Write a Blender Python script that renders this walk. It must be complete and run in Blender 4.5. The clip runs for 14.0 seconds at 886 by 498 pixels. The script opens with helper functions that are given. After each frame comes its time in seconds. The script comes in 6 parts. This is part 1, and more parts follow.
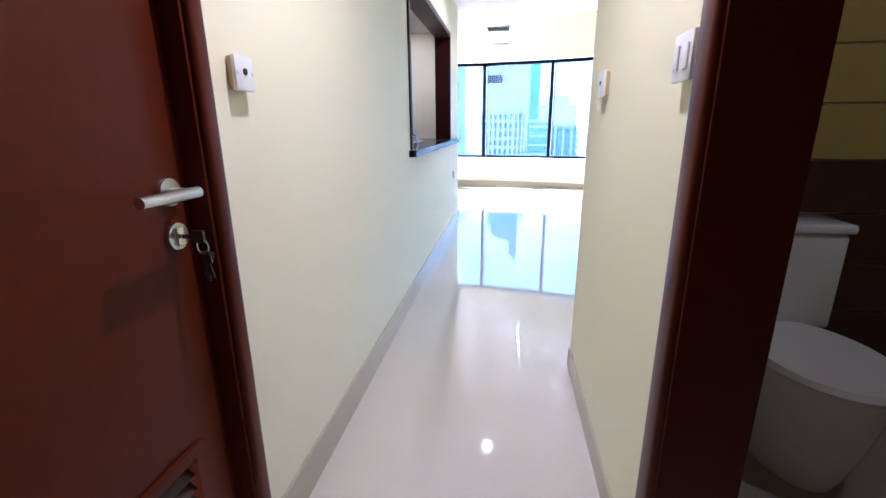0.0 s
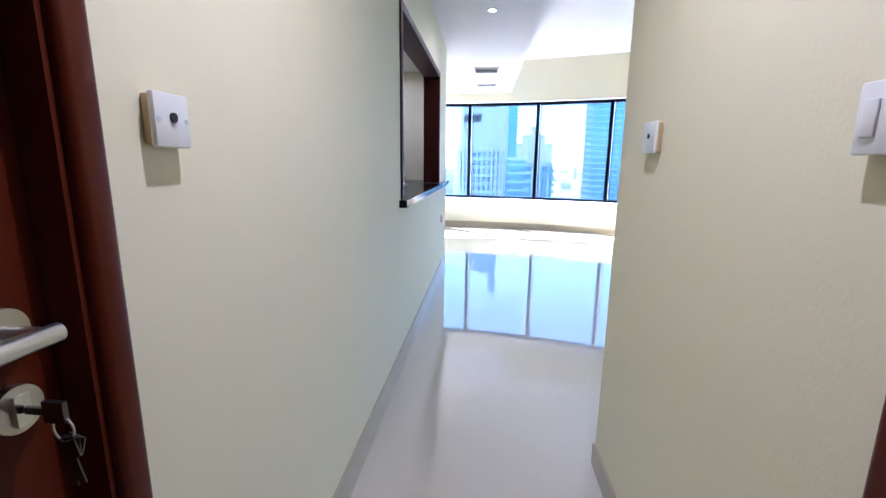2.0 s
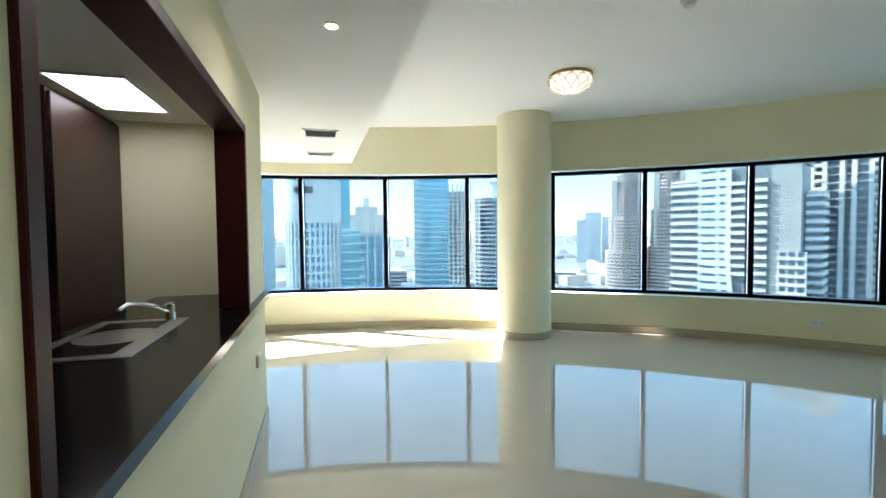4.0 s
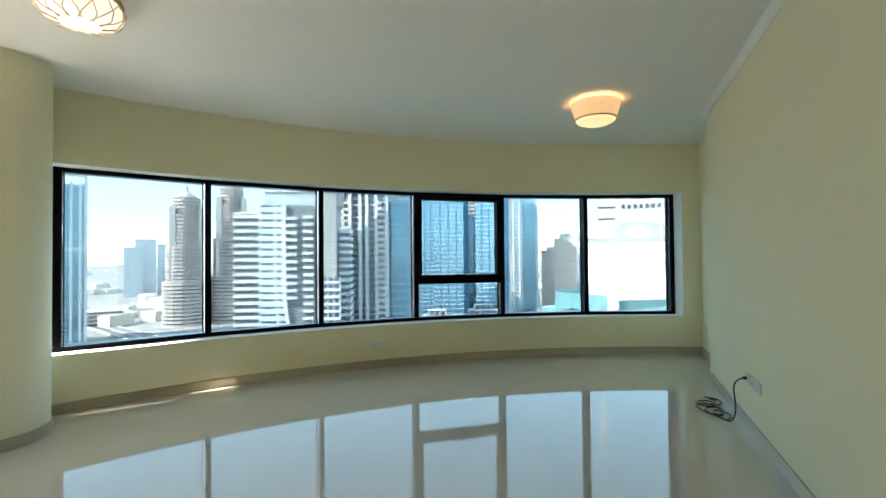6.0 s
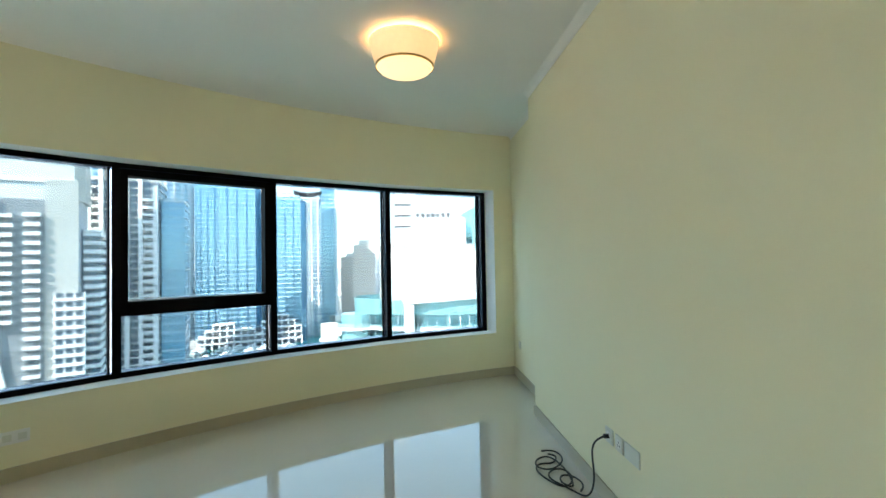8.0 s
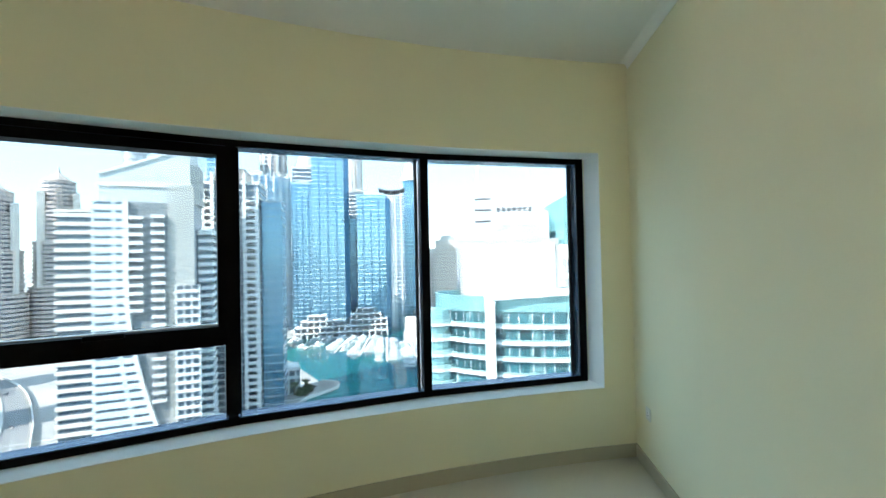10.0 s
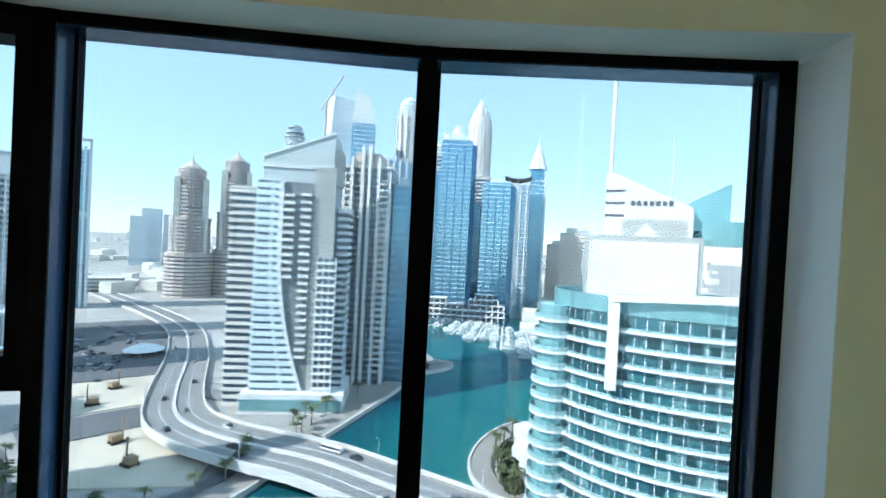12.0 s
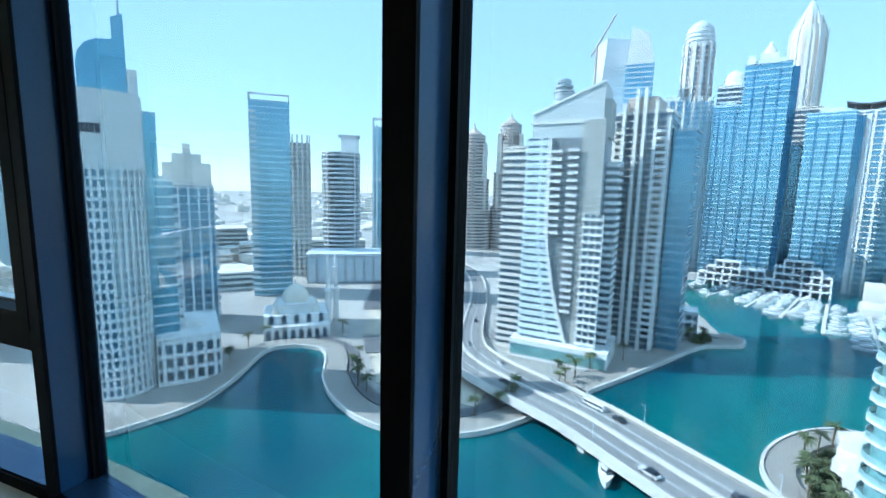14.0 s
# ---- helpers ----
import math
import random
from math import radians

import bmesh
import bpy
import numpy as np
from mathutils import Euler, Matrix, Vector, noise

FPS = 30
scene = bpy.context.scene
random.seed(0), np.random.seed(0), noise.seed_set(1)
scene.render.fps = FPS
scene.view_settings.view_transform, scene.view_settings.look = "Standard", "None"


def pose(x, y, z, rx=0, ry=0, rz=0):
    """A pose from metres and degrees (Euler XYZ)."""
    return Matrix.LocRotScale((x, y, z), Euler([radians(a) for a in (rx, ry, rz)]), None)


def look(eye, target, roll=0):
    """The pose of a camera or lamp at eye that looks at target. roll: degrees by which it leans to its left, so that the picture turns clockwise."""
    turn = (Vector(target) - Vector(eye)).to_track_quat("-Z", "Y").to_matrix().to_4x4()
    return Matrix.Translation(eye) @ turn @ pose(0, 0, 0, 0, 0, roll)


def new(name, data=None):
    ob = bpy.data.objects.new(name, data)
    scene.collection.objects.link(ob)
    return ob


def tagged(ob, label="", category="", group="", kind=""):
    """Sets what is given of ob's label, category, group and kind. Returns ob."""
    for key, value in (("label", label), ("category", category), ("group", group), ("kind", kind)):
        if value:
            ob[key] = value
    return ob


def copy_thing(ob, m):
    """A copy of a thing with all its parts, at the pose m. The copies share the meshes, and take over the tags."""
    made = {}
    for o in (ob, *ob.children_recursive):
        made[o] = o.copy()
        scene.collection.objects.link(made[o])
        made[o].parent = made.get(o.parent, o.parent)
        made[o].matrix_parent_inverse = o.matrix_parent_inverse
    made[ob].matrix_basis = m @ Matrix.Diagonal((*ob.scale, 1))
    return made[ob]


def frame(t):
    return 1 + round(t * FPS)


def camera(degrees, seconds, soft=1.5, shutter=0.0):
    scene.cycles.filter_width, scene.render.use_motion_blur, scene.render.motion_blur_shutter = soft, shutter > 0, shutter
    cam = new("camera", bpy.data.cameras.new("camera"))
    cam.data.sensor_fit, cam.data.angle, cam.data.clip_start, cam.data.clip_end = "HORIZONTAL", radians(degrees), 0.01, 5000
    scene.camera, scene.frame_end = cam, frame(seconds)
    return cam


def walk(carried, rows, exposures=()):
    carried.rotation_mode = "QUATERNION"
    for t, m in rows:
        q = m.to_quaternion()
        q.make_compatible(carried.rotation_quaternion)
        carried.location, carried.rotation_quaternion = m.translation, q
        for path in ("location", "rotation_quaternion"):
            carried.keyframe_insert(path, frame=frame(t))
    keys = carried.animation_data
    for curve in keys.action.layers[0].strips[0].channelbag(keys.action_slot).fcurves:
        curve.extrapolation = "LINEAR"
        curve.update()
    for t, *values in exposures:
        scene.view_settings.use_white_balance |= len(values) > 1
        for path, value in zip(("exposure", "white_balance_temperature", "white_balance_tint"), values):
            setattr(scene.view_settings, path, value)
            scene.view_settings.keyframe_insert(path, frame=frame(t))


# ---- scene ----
cam = camera(90.6, 14.0, soft=1.5)
PATH = [
    (0, (0.601, -1.985, 1.137), (0.324, -0.08, 0.593), -0.5),
    (0.5, (0.559, -2.075, 1.159), (0.163, -0.159, 0.741), 0.9),
    (1, (0.534, -2.145, 1.175), (0.236, -0.209, 0.77), 1.0),
    (1.5, (0.487, -1.967, 1.156), (0.25, -0.021, 0.764), 0.3),
    (2, (0.464, -1.623, 1.198), (0.279, 0.33, 0.805), 0.6),
    (2.2, (0.434, -1.481, 1.189), (0.254, 0.473, 0.8), 0.6),
    (4.3, (0.401, 0.207, 1.422), (1.162, 2.056, 1.388), -1.0),
    (4.5, (0.457, 0.299, 1.423), (1.374, 2.076, 1.409), -1.2),
    (5, (0.687, 0.512, 1.42), (1.982, 2.036, 1.429), -0.3),
    (5.5, (0.911, 0.754, 1.385), (2.515, 1.948, 1.388), 1.2),
    (6, (1.181, 0.969, 1.375), (3.044, 1.695, 1.409), -0.5),
    (6.5, (1.492, 1.057, 1.363), (3.456, 1.431, 1.316), -0.9),
    (7, (1.939, 1.065, 1.384), (3.937, 1.168, 1.406), 0.9),
    (7.5, (2.38, 1.091, 1.368), (4.378, 1.036, 1.431), 1.6),
    (8, (2.844, 1.114, 1.409), (4.837, 0.958, 1.459), -1.1),
    (8.2, (3.052, 1.105, 1.395), (5.047, 1.002, 1.484), -0.8),
    (10.3, (5.037, 0.855, 1.522), (7.023, 1.086, 1.549), -1.1),
    (10.5, (5.223, 0.838, 1.53), (7.211, 1.051, 1.559), -0.1),
    (11, (5.635, 0.794, 1.544), (7.599, 1.172, 1.565), -0.7),
    (11.5, (6.033, 0.729, 1.572), (7.935, 1.347, 1.56), 0.7),
    (12, (6.426, 0.687, 1.553), (8.28, 1.438, 1.527), 3.0),
    (12.5, (6.764, 0.668, 1.583), (8.415, 1.794, 1.523), 1.6),
    (13, (7.056, 0.632, 1.584), (8.307, 2.189, 1.491), 2.8),
    (13.5, (7.291, 0.706, 1.568), (8.264, 2.448, 1.424), 1.5),
    (14, (7.527, 0.780, 1.500), (8.640, 2.420, 1.230), 1.4),
]
walk(cam, [(t, look(eye, target, roll)) for t, eye, target, roll in PATH],
     exposures=[(0.0, 5.4, 5050, 33), (1.5, 5.5, 5000, 32), (2.2, 4.75, 4900, 30), (4.3, 4.45, 6100, 12), (5.5, 4.38, 6550, 14), (8.2, 4.78, 6600, 15), (10.3, 4.58, 6500, 17), (11.5, 4.17, 6350, 18), (12.5, 3.95, 5900, 13), (14.0, 4.0, 5550, 11)])

# ---- light ----
SUN_FROM = Vector((-2.18, 1.67, 2.19)).normalized()
world = bpy.data.worlds.new("sky")
scene.world = world
world.use_nodes = True
wn = world.node_tree.nodes
sky = wn.new("ShaderNodeTexSky")
sky.sky_type = "NISHITA"
sky.sun_disc = False
sky.sun_elevation = math.asin(SUN_FROM.z)
sky.sun_rotation = math.atan2(SUN_FROM.x, SUN_FROM.y)
sky.air_density, sky.dust_density, sky.ozone_density = 1.2, 0.0, 4.0
wn["Background"].inputs["Strength"].default_value = 0.15
haze = wn.new("ShaderNodeMix")
haze.data_type = "RGBA"
haze.inputs[0].default_value = 0.68
for socket in haze.inputs:
    if socket.type == "RGBA" and socket.name == "A":
        world.node_tree.links.new(sky.outputs["Color"], socket)
    elif socket.type == "RGBA" and socket.name == "B":
        socket.default_value = (2.2, 3.2, 3.75, 1)
world.node_tree.links.new([o for o in haze.outputs if o.type == "RGBA"][0], wn["Background"].inputs["Color"])
sun_data = bpy.data.lights.new("sun", "SUN")
sun_data.energy, sun_data.angle, sun_data.color = 2.9, radians(0.53), (1.0, 0.965, 0.91)
sun = new("sun", sun_data)
sun.matrix_world = look(SUN_FROM * 50, (0, 0, 0))


# ---- materials ----
def material(name, color, rough=0.6, metal=0.0, var=0.06, scale=6.0, fine=60.0, bump=0.0, coat=0.0, spec=0.5, rand=0.0, emit=None, ior=1.5, coat_rough=0.03):
    """Principled surface with variation at two scales, fine relief, and a tone that differs a little from object to object."""
    m = bpy.data.materials.new(name)
    m.use_nodes = True
    nt = m.node_tree
    n, l = nt.nodes, nt.links
    p = n["Principled BSDF"]
    p.inputs["Roughness"].default_value = rough
    p.inputs["Metallic"].default_value = metal
    p.inputs["Coat Weight"].default_value = coat
    p.inputs["Coat Roughness"].default_value = coat_rough
    p.inputs["Specular IOR Level"].default_value = spec
    p.inputs["IOR"].default_value = ior
    geo = n.new("ShaderNodeTexCoord")
    big = n.new("ShaderNodeTexNoise")
    big.inputs["Scale"].default_value = scale
    big.inputs["Detail"].default_value = 4
    small = n.new("ShaderNodeTexNoise")
    small.inputs["Scale"].default_value = fine
    small.inputs["Detail"].default_value = 3
    l.new(geo.outputs["Object"], big.inputs["Vector"])
    l.new(geo.outputs["Object"], small.inputs["Vector"])
    add = n.new("ShaderNodeMath")
    add.operation = "MULTIPLY_ADD"
    add.inputs[1].default_value = 0.35
    l.new(small.outputs["Fac"], add.inputs[0])
    l.new(big.outputs["Fac"], add.inputs[2])
    rng = n.new("ShaderNodeMapRange")
    rng.inputs["From Min"].default_value, rng.inputs["From Max"].default_value = 0.3, 1.05
    rng.inputs["To Min"].default_value, rng.inputs["To Max"].default_value = 1 - var, 1 + var
    l.new(add.outputs[0], rng.inputs["Value"])
    val = rng.outputs[0]
    if rand:
        info = n.new("ShaderNodeObjectInfo")
        r2 = n.new("ShaderNodeMapRange")
        r2.inputs["To Min"].default_value, r2.inputs["To Max"].default_value = 1 - rand, 1 + rand
        l.new(info.outputs["Random"], r2.inputs["Value"])
        mul = n.new("ShaderNodeMath")
        mul.operation = "MULTIPLY"
        l.new(val, mul.inputs[0])
        l.new(r2.outputs[0], mul.inputs[1])
        val = mul.outputs[0]
    hsv = n.new("ShaderNodeHueSaturation")
    hsv.inputs["Color"].default_value = (*color, 1)
    l.new(val, hsv.inputs["Value"])
    l.new(hsv.outputs["Color"], p.inputs["Base Color"])
    if bump:
        b = n.new("ShaderNodeBump")
        b.inputs["Strength"].default_value = bump
        b.inputs["Distance"].default_value = 0.004
        l.new(small.outputs["Fac"], b.inputs["Height"])
        l.new(b.outputs["Normal"], p.inputs["Normal"])
    if emit:
        p.inputs["Emission Color"].default_value = (*emit[0], 1)
        p.inputs["Emission Strength"].default_value = emit[1]
    return m


def glass_material(name, color, rough=0.0):
    """A thin tinted pane: it lets light straight through and mirrors a little by Fresnel."""
    m = bpy.data.materials.new(name)
    m.use_nodes = True
    nt = m.node_tree
    n, l = nt.nodes, nt.links
    n.remove(n["Principled BSDF"])
    clear = n.new("ShaderNodeBsdfTransparent")
    clear.inputs["Color"].default_value = (*color, 1)
    gloss = n.new("ShaderNodeBsdfGlossy")
    gloss.inputs["Roughness"].default_value = rough
    face = n.new("ShaderNodeLayerWeight")
    power = n.new("ShaderNodeMath")
    power.operation = "POWER"
    power.inputs[1].default_value = 4.0
    l.new(face.outputs["Facing"], power.inputs[0])
    fres = n.new("ShaderNodeMapRange")
    fres.inputs["To Min"].default_value, fres.inputs["To Max"].default_value = 0.015, 0.7
    l.new(power.outputs[0], fres.inputs["Value"])
    mix = n.new("ShaderNodeMixShader")
    l.new(fres.outputs[0], mix.inputs[0])
    l.new(clear.outputs[0], mix.inputs[1])
    l.new(gloss.outputs[0], mix.inputs[2])
    l.new(mix.outputs[0], n["Material Output"].inputs["Surface"])
    return m


WALL = material("cream_wall_paint", (0.80, 0.75, 0.52), 0.75, var=0.025, scale=1.3, fine=140, bump=0.12)
CEIL = material("white_ceiling_paint", (0.82, 0.81, 0.76), 0.8, var=0.02, scale=1.0, fine=120, bump=0.08)
REVEAL = material("white_reveal_paint", (0.80, 0.80, 0.76), 0.7, var=0.02, fine=90, bump=0.08)
FLOOR = material("polished_cream_porcelain", (0.60, 0.55, 0.46), 0.05, var=0.03, scale=2.2, fine=30, coat=0.9, ior=1.55, coat_rough=0.03)
SKIRT = material("beige_porcelain_skirting", (0.43, 0.37, 0.25), 0.3, var=0.05, scale=3, fine=50)
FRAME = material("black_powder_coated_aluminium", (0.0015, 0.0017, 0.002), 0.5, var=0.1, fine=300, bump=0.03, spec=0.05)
# The blue of frame sides and rails is sky reflection put into the colour.
FRAME_SIDE = material("aluminium_with_sky_tint", (0.008, 0.026, 0.058), 0.22, 0.0, var=0.3, scale=2, fine=200, spec=0.35)
FRAME_RAIL = material("rail_with_sky_tint", (0.055, 0.11, 0.20), 0.26, 0.6, var=0.25, scale=2, fine=200, spec=0.5)
GLASS = glass_material("tinted_window_glass", (0.32, 0.345, 0.347))
WOOD = material("dark_red_brown_veneer", (0.078, 0.0115, 0.0025), 0.36, var=0.3, scale=2.5, fine=35, bump=0.05, spec=0.16)
# Darker copy of the door veneer; its backlit shade is in the colour.
WOOD_HATCH = material("near_black_backlit_red_wood", (0.035, 0.007, 0.004), 0.4, var=0.22, scale=2.5, fine=35, bump=0.05, spec=0.15)
WOOD_DARK = material("dark_brown_laminate", (0.03, 0.012, 0.008), 0.4, var=0.2, scale=3, fine=60)
GRANITE = material("black_polished_granite", (0.006, 0.006, 0.006), 0.14, var=0.5, scale=60, fine=300, spec=0.12)
STEEL = material("brushed_stainless_steel", (0.62, 0.61, 0.58), 0.28, 1.0, var=0.06, scale=20, fine=300)
CHROME = material("polished_chrome", (0.75, 0.75, 0.75), 0.08, 1.0, var=0.02)
DARK_METAL = material("dark_key_metal", (0.12, 0.11, 0.10), 0.35, 1.0, var=0.2)
PLASTIC = material("white_switch_plastic", (0.78, 0.77, 0.73), 0.35, var=0.03)
PLASTIC_GREY = material("ivory_socket_plastic", (0.66, 0.66, 0.58), 0.4, var=0.03)
BLACK = material("black_rubber", (0.01, 0.01, 0.01), 0.5, var=0.2)
CERAMIC = material("white_glazed_ceramic", (0.74, 0.77, 0.74), 0.08, var=0.02, coat=0.5)
TILE_BROWN = material("dark_brown_wall_tile", (0.06, 0.025, 0.016), 0.2, var=0.2, scale=4, rand=0.12)
TILE_CREAM = material("yellow_cream_wall_tile", (0.38, 0.31, 0.09), 0.25, var=0.08, scale=4, rand=0.05)
TILE_FLOOR = material("grey_beige_floor_tile", (0.32, 0.28, 0.24), 0.3, var=0.12, scale=5, rand=0.06)


# ---- mesh helpers ----
def box(bm, x0, y0, z0, x1, y1, z1, m=None):
    vs = [bm.verts.new(((x1 if i & 1 else x0), (y1 if i & 2 else y0), (z1 if i & 4 else z0))) for i in range(8)]
    for f in ((0, 2, 3, 1), (4, 5, 7, 6), (0, 1, 5, 4), (1, 3, 7, 5), (3, 2, 6, 7), (2, 0, 4, 6)):
        bm.faces.new([vs[i] for i in f])
    if m is not None:
        bmesh.ops.transform(bm, matrix=m, verts=vs)
    return vs


def boxes(*rows):
    bm = bmesh.new()
    for r in rows:
        box(bm, *r)
    return bm


def rbox(x0, y0, z0, x1, y1, z1, r=0.004, seg=2):
    """A box with rounded edges."""
    bm = boxes((x0, y0, z0, x1, y1, z1))
    bmesh.ops.bevel(bm, geom=list(bm.edges), offset=r, segments=seg, profile=0.5, affect="EDGES")
    return bm


def prism(points, z0, z1, bm=None):
    bm = bm or bmesh.new()
    lo = [bm.verts.new((x, y, z0)) for x, y in points]
    hi = [bm.verts.new((x, y, z1)) for x, y in points]
    k = len(points)
    bm.faces.new(hi)
    bm.faces.new(lo[::-1])
    for i in range(k):
        bm.faces.new((lo[i], lo[(i + 1) % k], hi[(i + 1) % k], hi[i]))
    return bm


def turned(profile, seg=32, bm=None, close=True):
    """A body of revolution about z from (radius, height) pairs."""
    bm = bm or bmesh.new()
    rings = [[bm.verts.new((r * math.cos(2 * math.pi * i / seg), r * math.sin(2 * math.pi * i / seg), z)) for i in range(seg)] for r, z in profile]
    for a, b in zip(rings, rings[1:]):
        for i in range(seg):
            bm.faces.new((a[i], a[(i + 1) % seg], b[(i + 1) % seg], b[i]))
    if close:
        bm.faces.new(rings[0][::-1])
        bm.faces.new(rings[-1])
    return bm


def tube(points, r, seg=8, bm=None):
    """A round bar along a line of points."""
    bm = bm or bmesh.new()
    rings = []
    pts = [Vector(p) for p in points]
    for i, p in enumerate(pts):
        d = (pts[min(i + 1, len(pts) - 1)] - pts[max(i - 1, 0)]).normalized()
        up = Vector((0, 0, 1)) if abs(d.z) < 0.9 else Vector((1, 0, 0))
        a = d.cross(up).normalized()
        b = d.cross(a)
        rings.append([bm.verts.new(p + r * (math.cos(2 * math.pi * k / seg) * a + math.sin(2 * math.pi * k / seg) * b)) for k in range(seg)])
    for a, b in zip(rings, rings[1:]):
        for k in range(seg):
            bm.faces.new((a[k], a[(k + 1) % seg], b[(k + 1) % seg], b[k]))
    bm.faces.new(rings[0][::-1])
    bm.faces.new(rings[-1])
    return bm


def mesh_of(name, bm, mat, smooth=False):
    bmesh.ops.recalc_face_normals(bm, faces=list(bm.faces))
    me = bpy.data.meshes.new(name)
    bm.to_mesh(me)
    bm.free()
    me.materials.append(mat)
    if smooth:
        me.shade_smooth()
        me.set_sharp_from_angle(angle=radians(35))
    return me


def part(name, bm, mat, parent=None, label="", smooth=False, at=None):
    ob = new(name, bm if isinstance(bm, bpy.types.Mesh) else mesh_of(name, bm, mat, smooth))
    if parent is not None:
        ob.parent = parent
    if at is not None:
        ob.matrix_basis = at
    if label:
        ob["label"] = label
    return ob


def thing(name, label, category, at=None, group="", kind=""):
    ob = new(name)
    if at is not None:
        ob.matrix_basis = at
    return tagged(ob, label, category, group, kind)


def structure(name, bm, mat, label, category, smooth=False):
    return tagged(part(name, bm, mat, smooth=smooth), label, category, kind="structure")


# ---- plan ----
CX, CY = -0.741, -2.541          # centre of the curved facade
A0, STEP = 16.85, 7.53           # angle of the first mullion and from one to the next
R_WALL, R_FRAME, R_OUT = 9.215, 9.42, 9.62
SILL, HEAD, CEILING, SOFFIT = 0.515, 2.245, 2.92, 2.40
XR, THICK = 0.934, 0.13          # corridor width, wall thickness
LAST = 12                        # number of panes


def arc(r, deg):
    return (CX + r * math.cos(radians(deg)), CY + r * math.sin(radians(deg)))


def arc_band(r0, r1, a0, a1, z0, z1, step=1.25):
    k = max(1, round(abs(a1 - a0) / step))
    angles = [a0 + (a1 - a0) * i / k for i in range(k + 1)]
    return prism([arc(r1, a) for a in angles] + [arc(r0, a) for a in reversed(angles)], z0, z1)


A_END = A0 + STEP * LAST
# the right-hand end: the facade wall runs on to the south wall's recess
structure("wall_window_below", arc_band(R_WALL, R_OUT, 13.6, A_END + 1, 0, SILL), WALL, "cream painted curved parapet wall under the windows", "wall", True)
structure("wall_window_above", arc_band(R_WALL, R_OUT, 13.6, A_END + 1, HEAD, CEILING), WALL, "cream painted curved wall band above the windows", "wall", True)
structure("wall_window_end", arc_band(R_WALL, R_OUT, 13.6, A0 - 0.35, SILL, HEAD), WALL, "cream painted wall at the window's end", "wall", True)
structure("trim_sill", arc_band(R_WALL - 0.002, R_FRAME + 0.01, A0 - 0.33, A_END + 1, SILL, SILL + 0.004), REVEAL, "white painted window sill", "sill", True)
structure("trim_head", arc_band(R_WALL - 0.002, R_FRAME + 0.01, A0 - 0.33, A_END + 1, HEAD - 0.004, HEAD), REVEAL, "white painted window head reveal", "trim", True)
structure("trim_jamb", arc_band(R_WALL - 0.002, R_FRAME + 0.01, A0 - 0.35, A0 - 0.33, SILL + 0.004, HEAD - 0.004), REVEAL, "white painted window jamb reveal", "trim")
structure("baseboard_window", arc_band(R_WALL - 0.012, R_WALL, 14.4, A_END, 0.0, 0.095), SKIRT, "beige tile skirting along the curved wall", "skirting", True)

def slab(x0, z0, z1, south):
    """A floor or ceiling slab that ends at the curved facade."""
    angles = [13.8 + 1.25 * i for i in range(76)]
    edge = [arc(R_WALL + 0.02, a) for a in angles]
    edge = [p for p in edge if p[0] >= x0]
    return prism([(x0, south), (edge[0][0], south)] + edge + [(x0, edge[-1][1])], z0, z1)


structure("floor", slab(-2.8, -0.2, 0.0, -3.8), FLOOR, "polished cream porcelain floor, mirror-like", "floor")
structure("ceiling", slab(XR + 0.001, CEILING, CEILING + 0.2, -0.36), CEIL, "white painted ceiling of the living room", "ceiling")
structure("ceiling_soffit", prism([(-2.8, -3.8), (XR, -3.8)] + [p for p in (arc(R_WALL + 0.02, 75 + i) for i in range(32)) if -2.8 < p[0] < XR], SOFFIT, CEILING + 0.2), CEIL, "white lowered ceiling over corridor and dining side", "ceiling")
structure("ceiling_bath", boxes((XR, -3.8, SOFFIT, 2.9, -THICK, SOFFIT + 0.2)), CEIL, "white bathroom ceiling", "ceiling")

COVE = [(0.0, -0.052), (0.004, -0.051), (0.012, -0.032), (0.026, -0.014), (0.045, -0.004), (0.050, 0.0), (0.0, 0.0)]


def cove_along(frames):
    """A concave ceiling moulding swept through (corner, inward direction) pairs."""
    bm = bmesh.new()
    rows = [[bm.verts.new((c[0] + d[0] * u, c[1] + d[1] * u, CEILING - 0.001 + v)) for u, v in COVE] for c, d in frames]
    for r0, r1 in zip(rows, rows[1:]):
        for k in range(len(COVE)):
            n = (k + 1) % len(COVE)
            bm.faces.new((r0[k], r0[n], r1[n], r1[k]))
    bm.faces.new(rows[0])
    bm.faces.new(rows[-1][::-1])
    return bm


structure("trim_cornice_south", cove_along([((XR + 0.002, 0.002), (0, 1)), ((6.755, 0.002), (0, 1))]), CEIL, "white plaster coving along the long wall", "coving", True)
structure("trim_cornice_recess", cove_along([((6.757, -0.158), (0, 1)), ((8.12, -0.158), (0, 1))]), CEIL, "white plaster coving in the wall recess", "coving", True)

DOOR_N, DOOR_R, DOOR_S, DOOR_H = -1.19, -1.205, -2.05, 2.06
H0, H1, HZ0, HZ1 = 0.77, 2.72, 0.945, 2.01
structure("wall_corridor_left", boxes((-THICK, -3.8, 0, 0, DOOR_S - 0.05, SOFFIT), (-THICK, DOOR_S - 0.05, DOOR_H + 0.05, 0, DOOR_N + 0.05, SOFFIT), (-THICK, DOOR_N + 0.05, 0, 0, H0, SOFFIT),
          (-THICK, H0, 0, 0, H1, HZ0), (-THICK, H0, HZ1, 0, H1, SOFFIT), (-THICK, H1, 0, 0, 3.47, SOFFIT)), WALL, "cream painted corridor wall with a serving hatch", "wall")
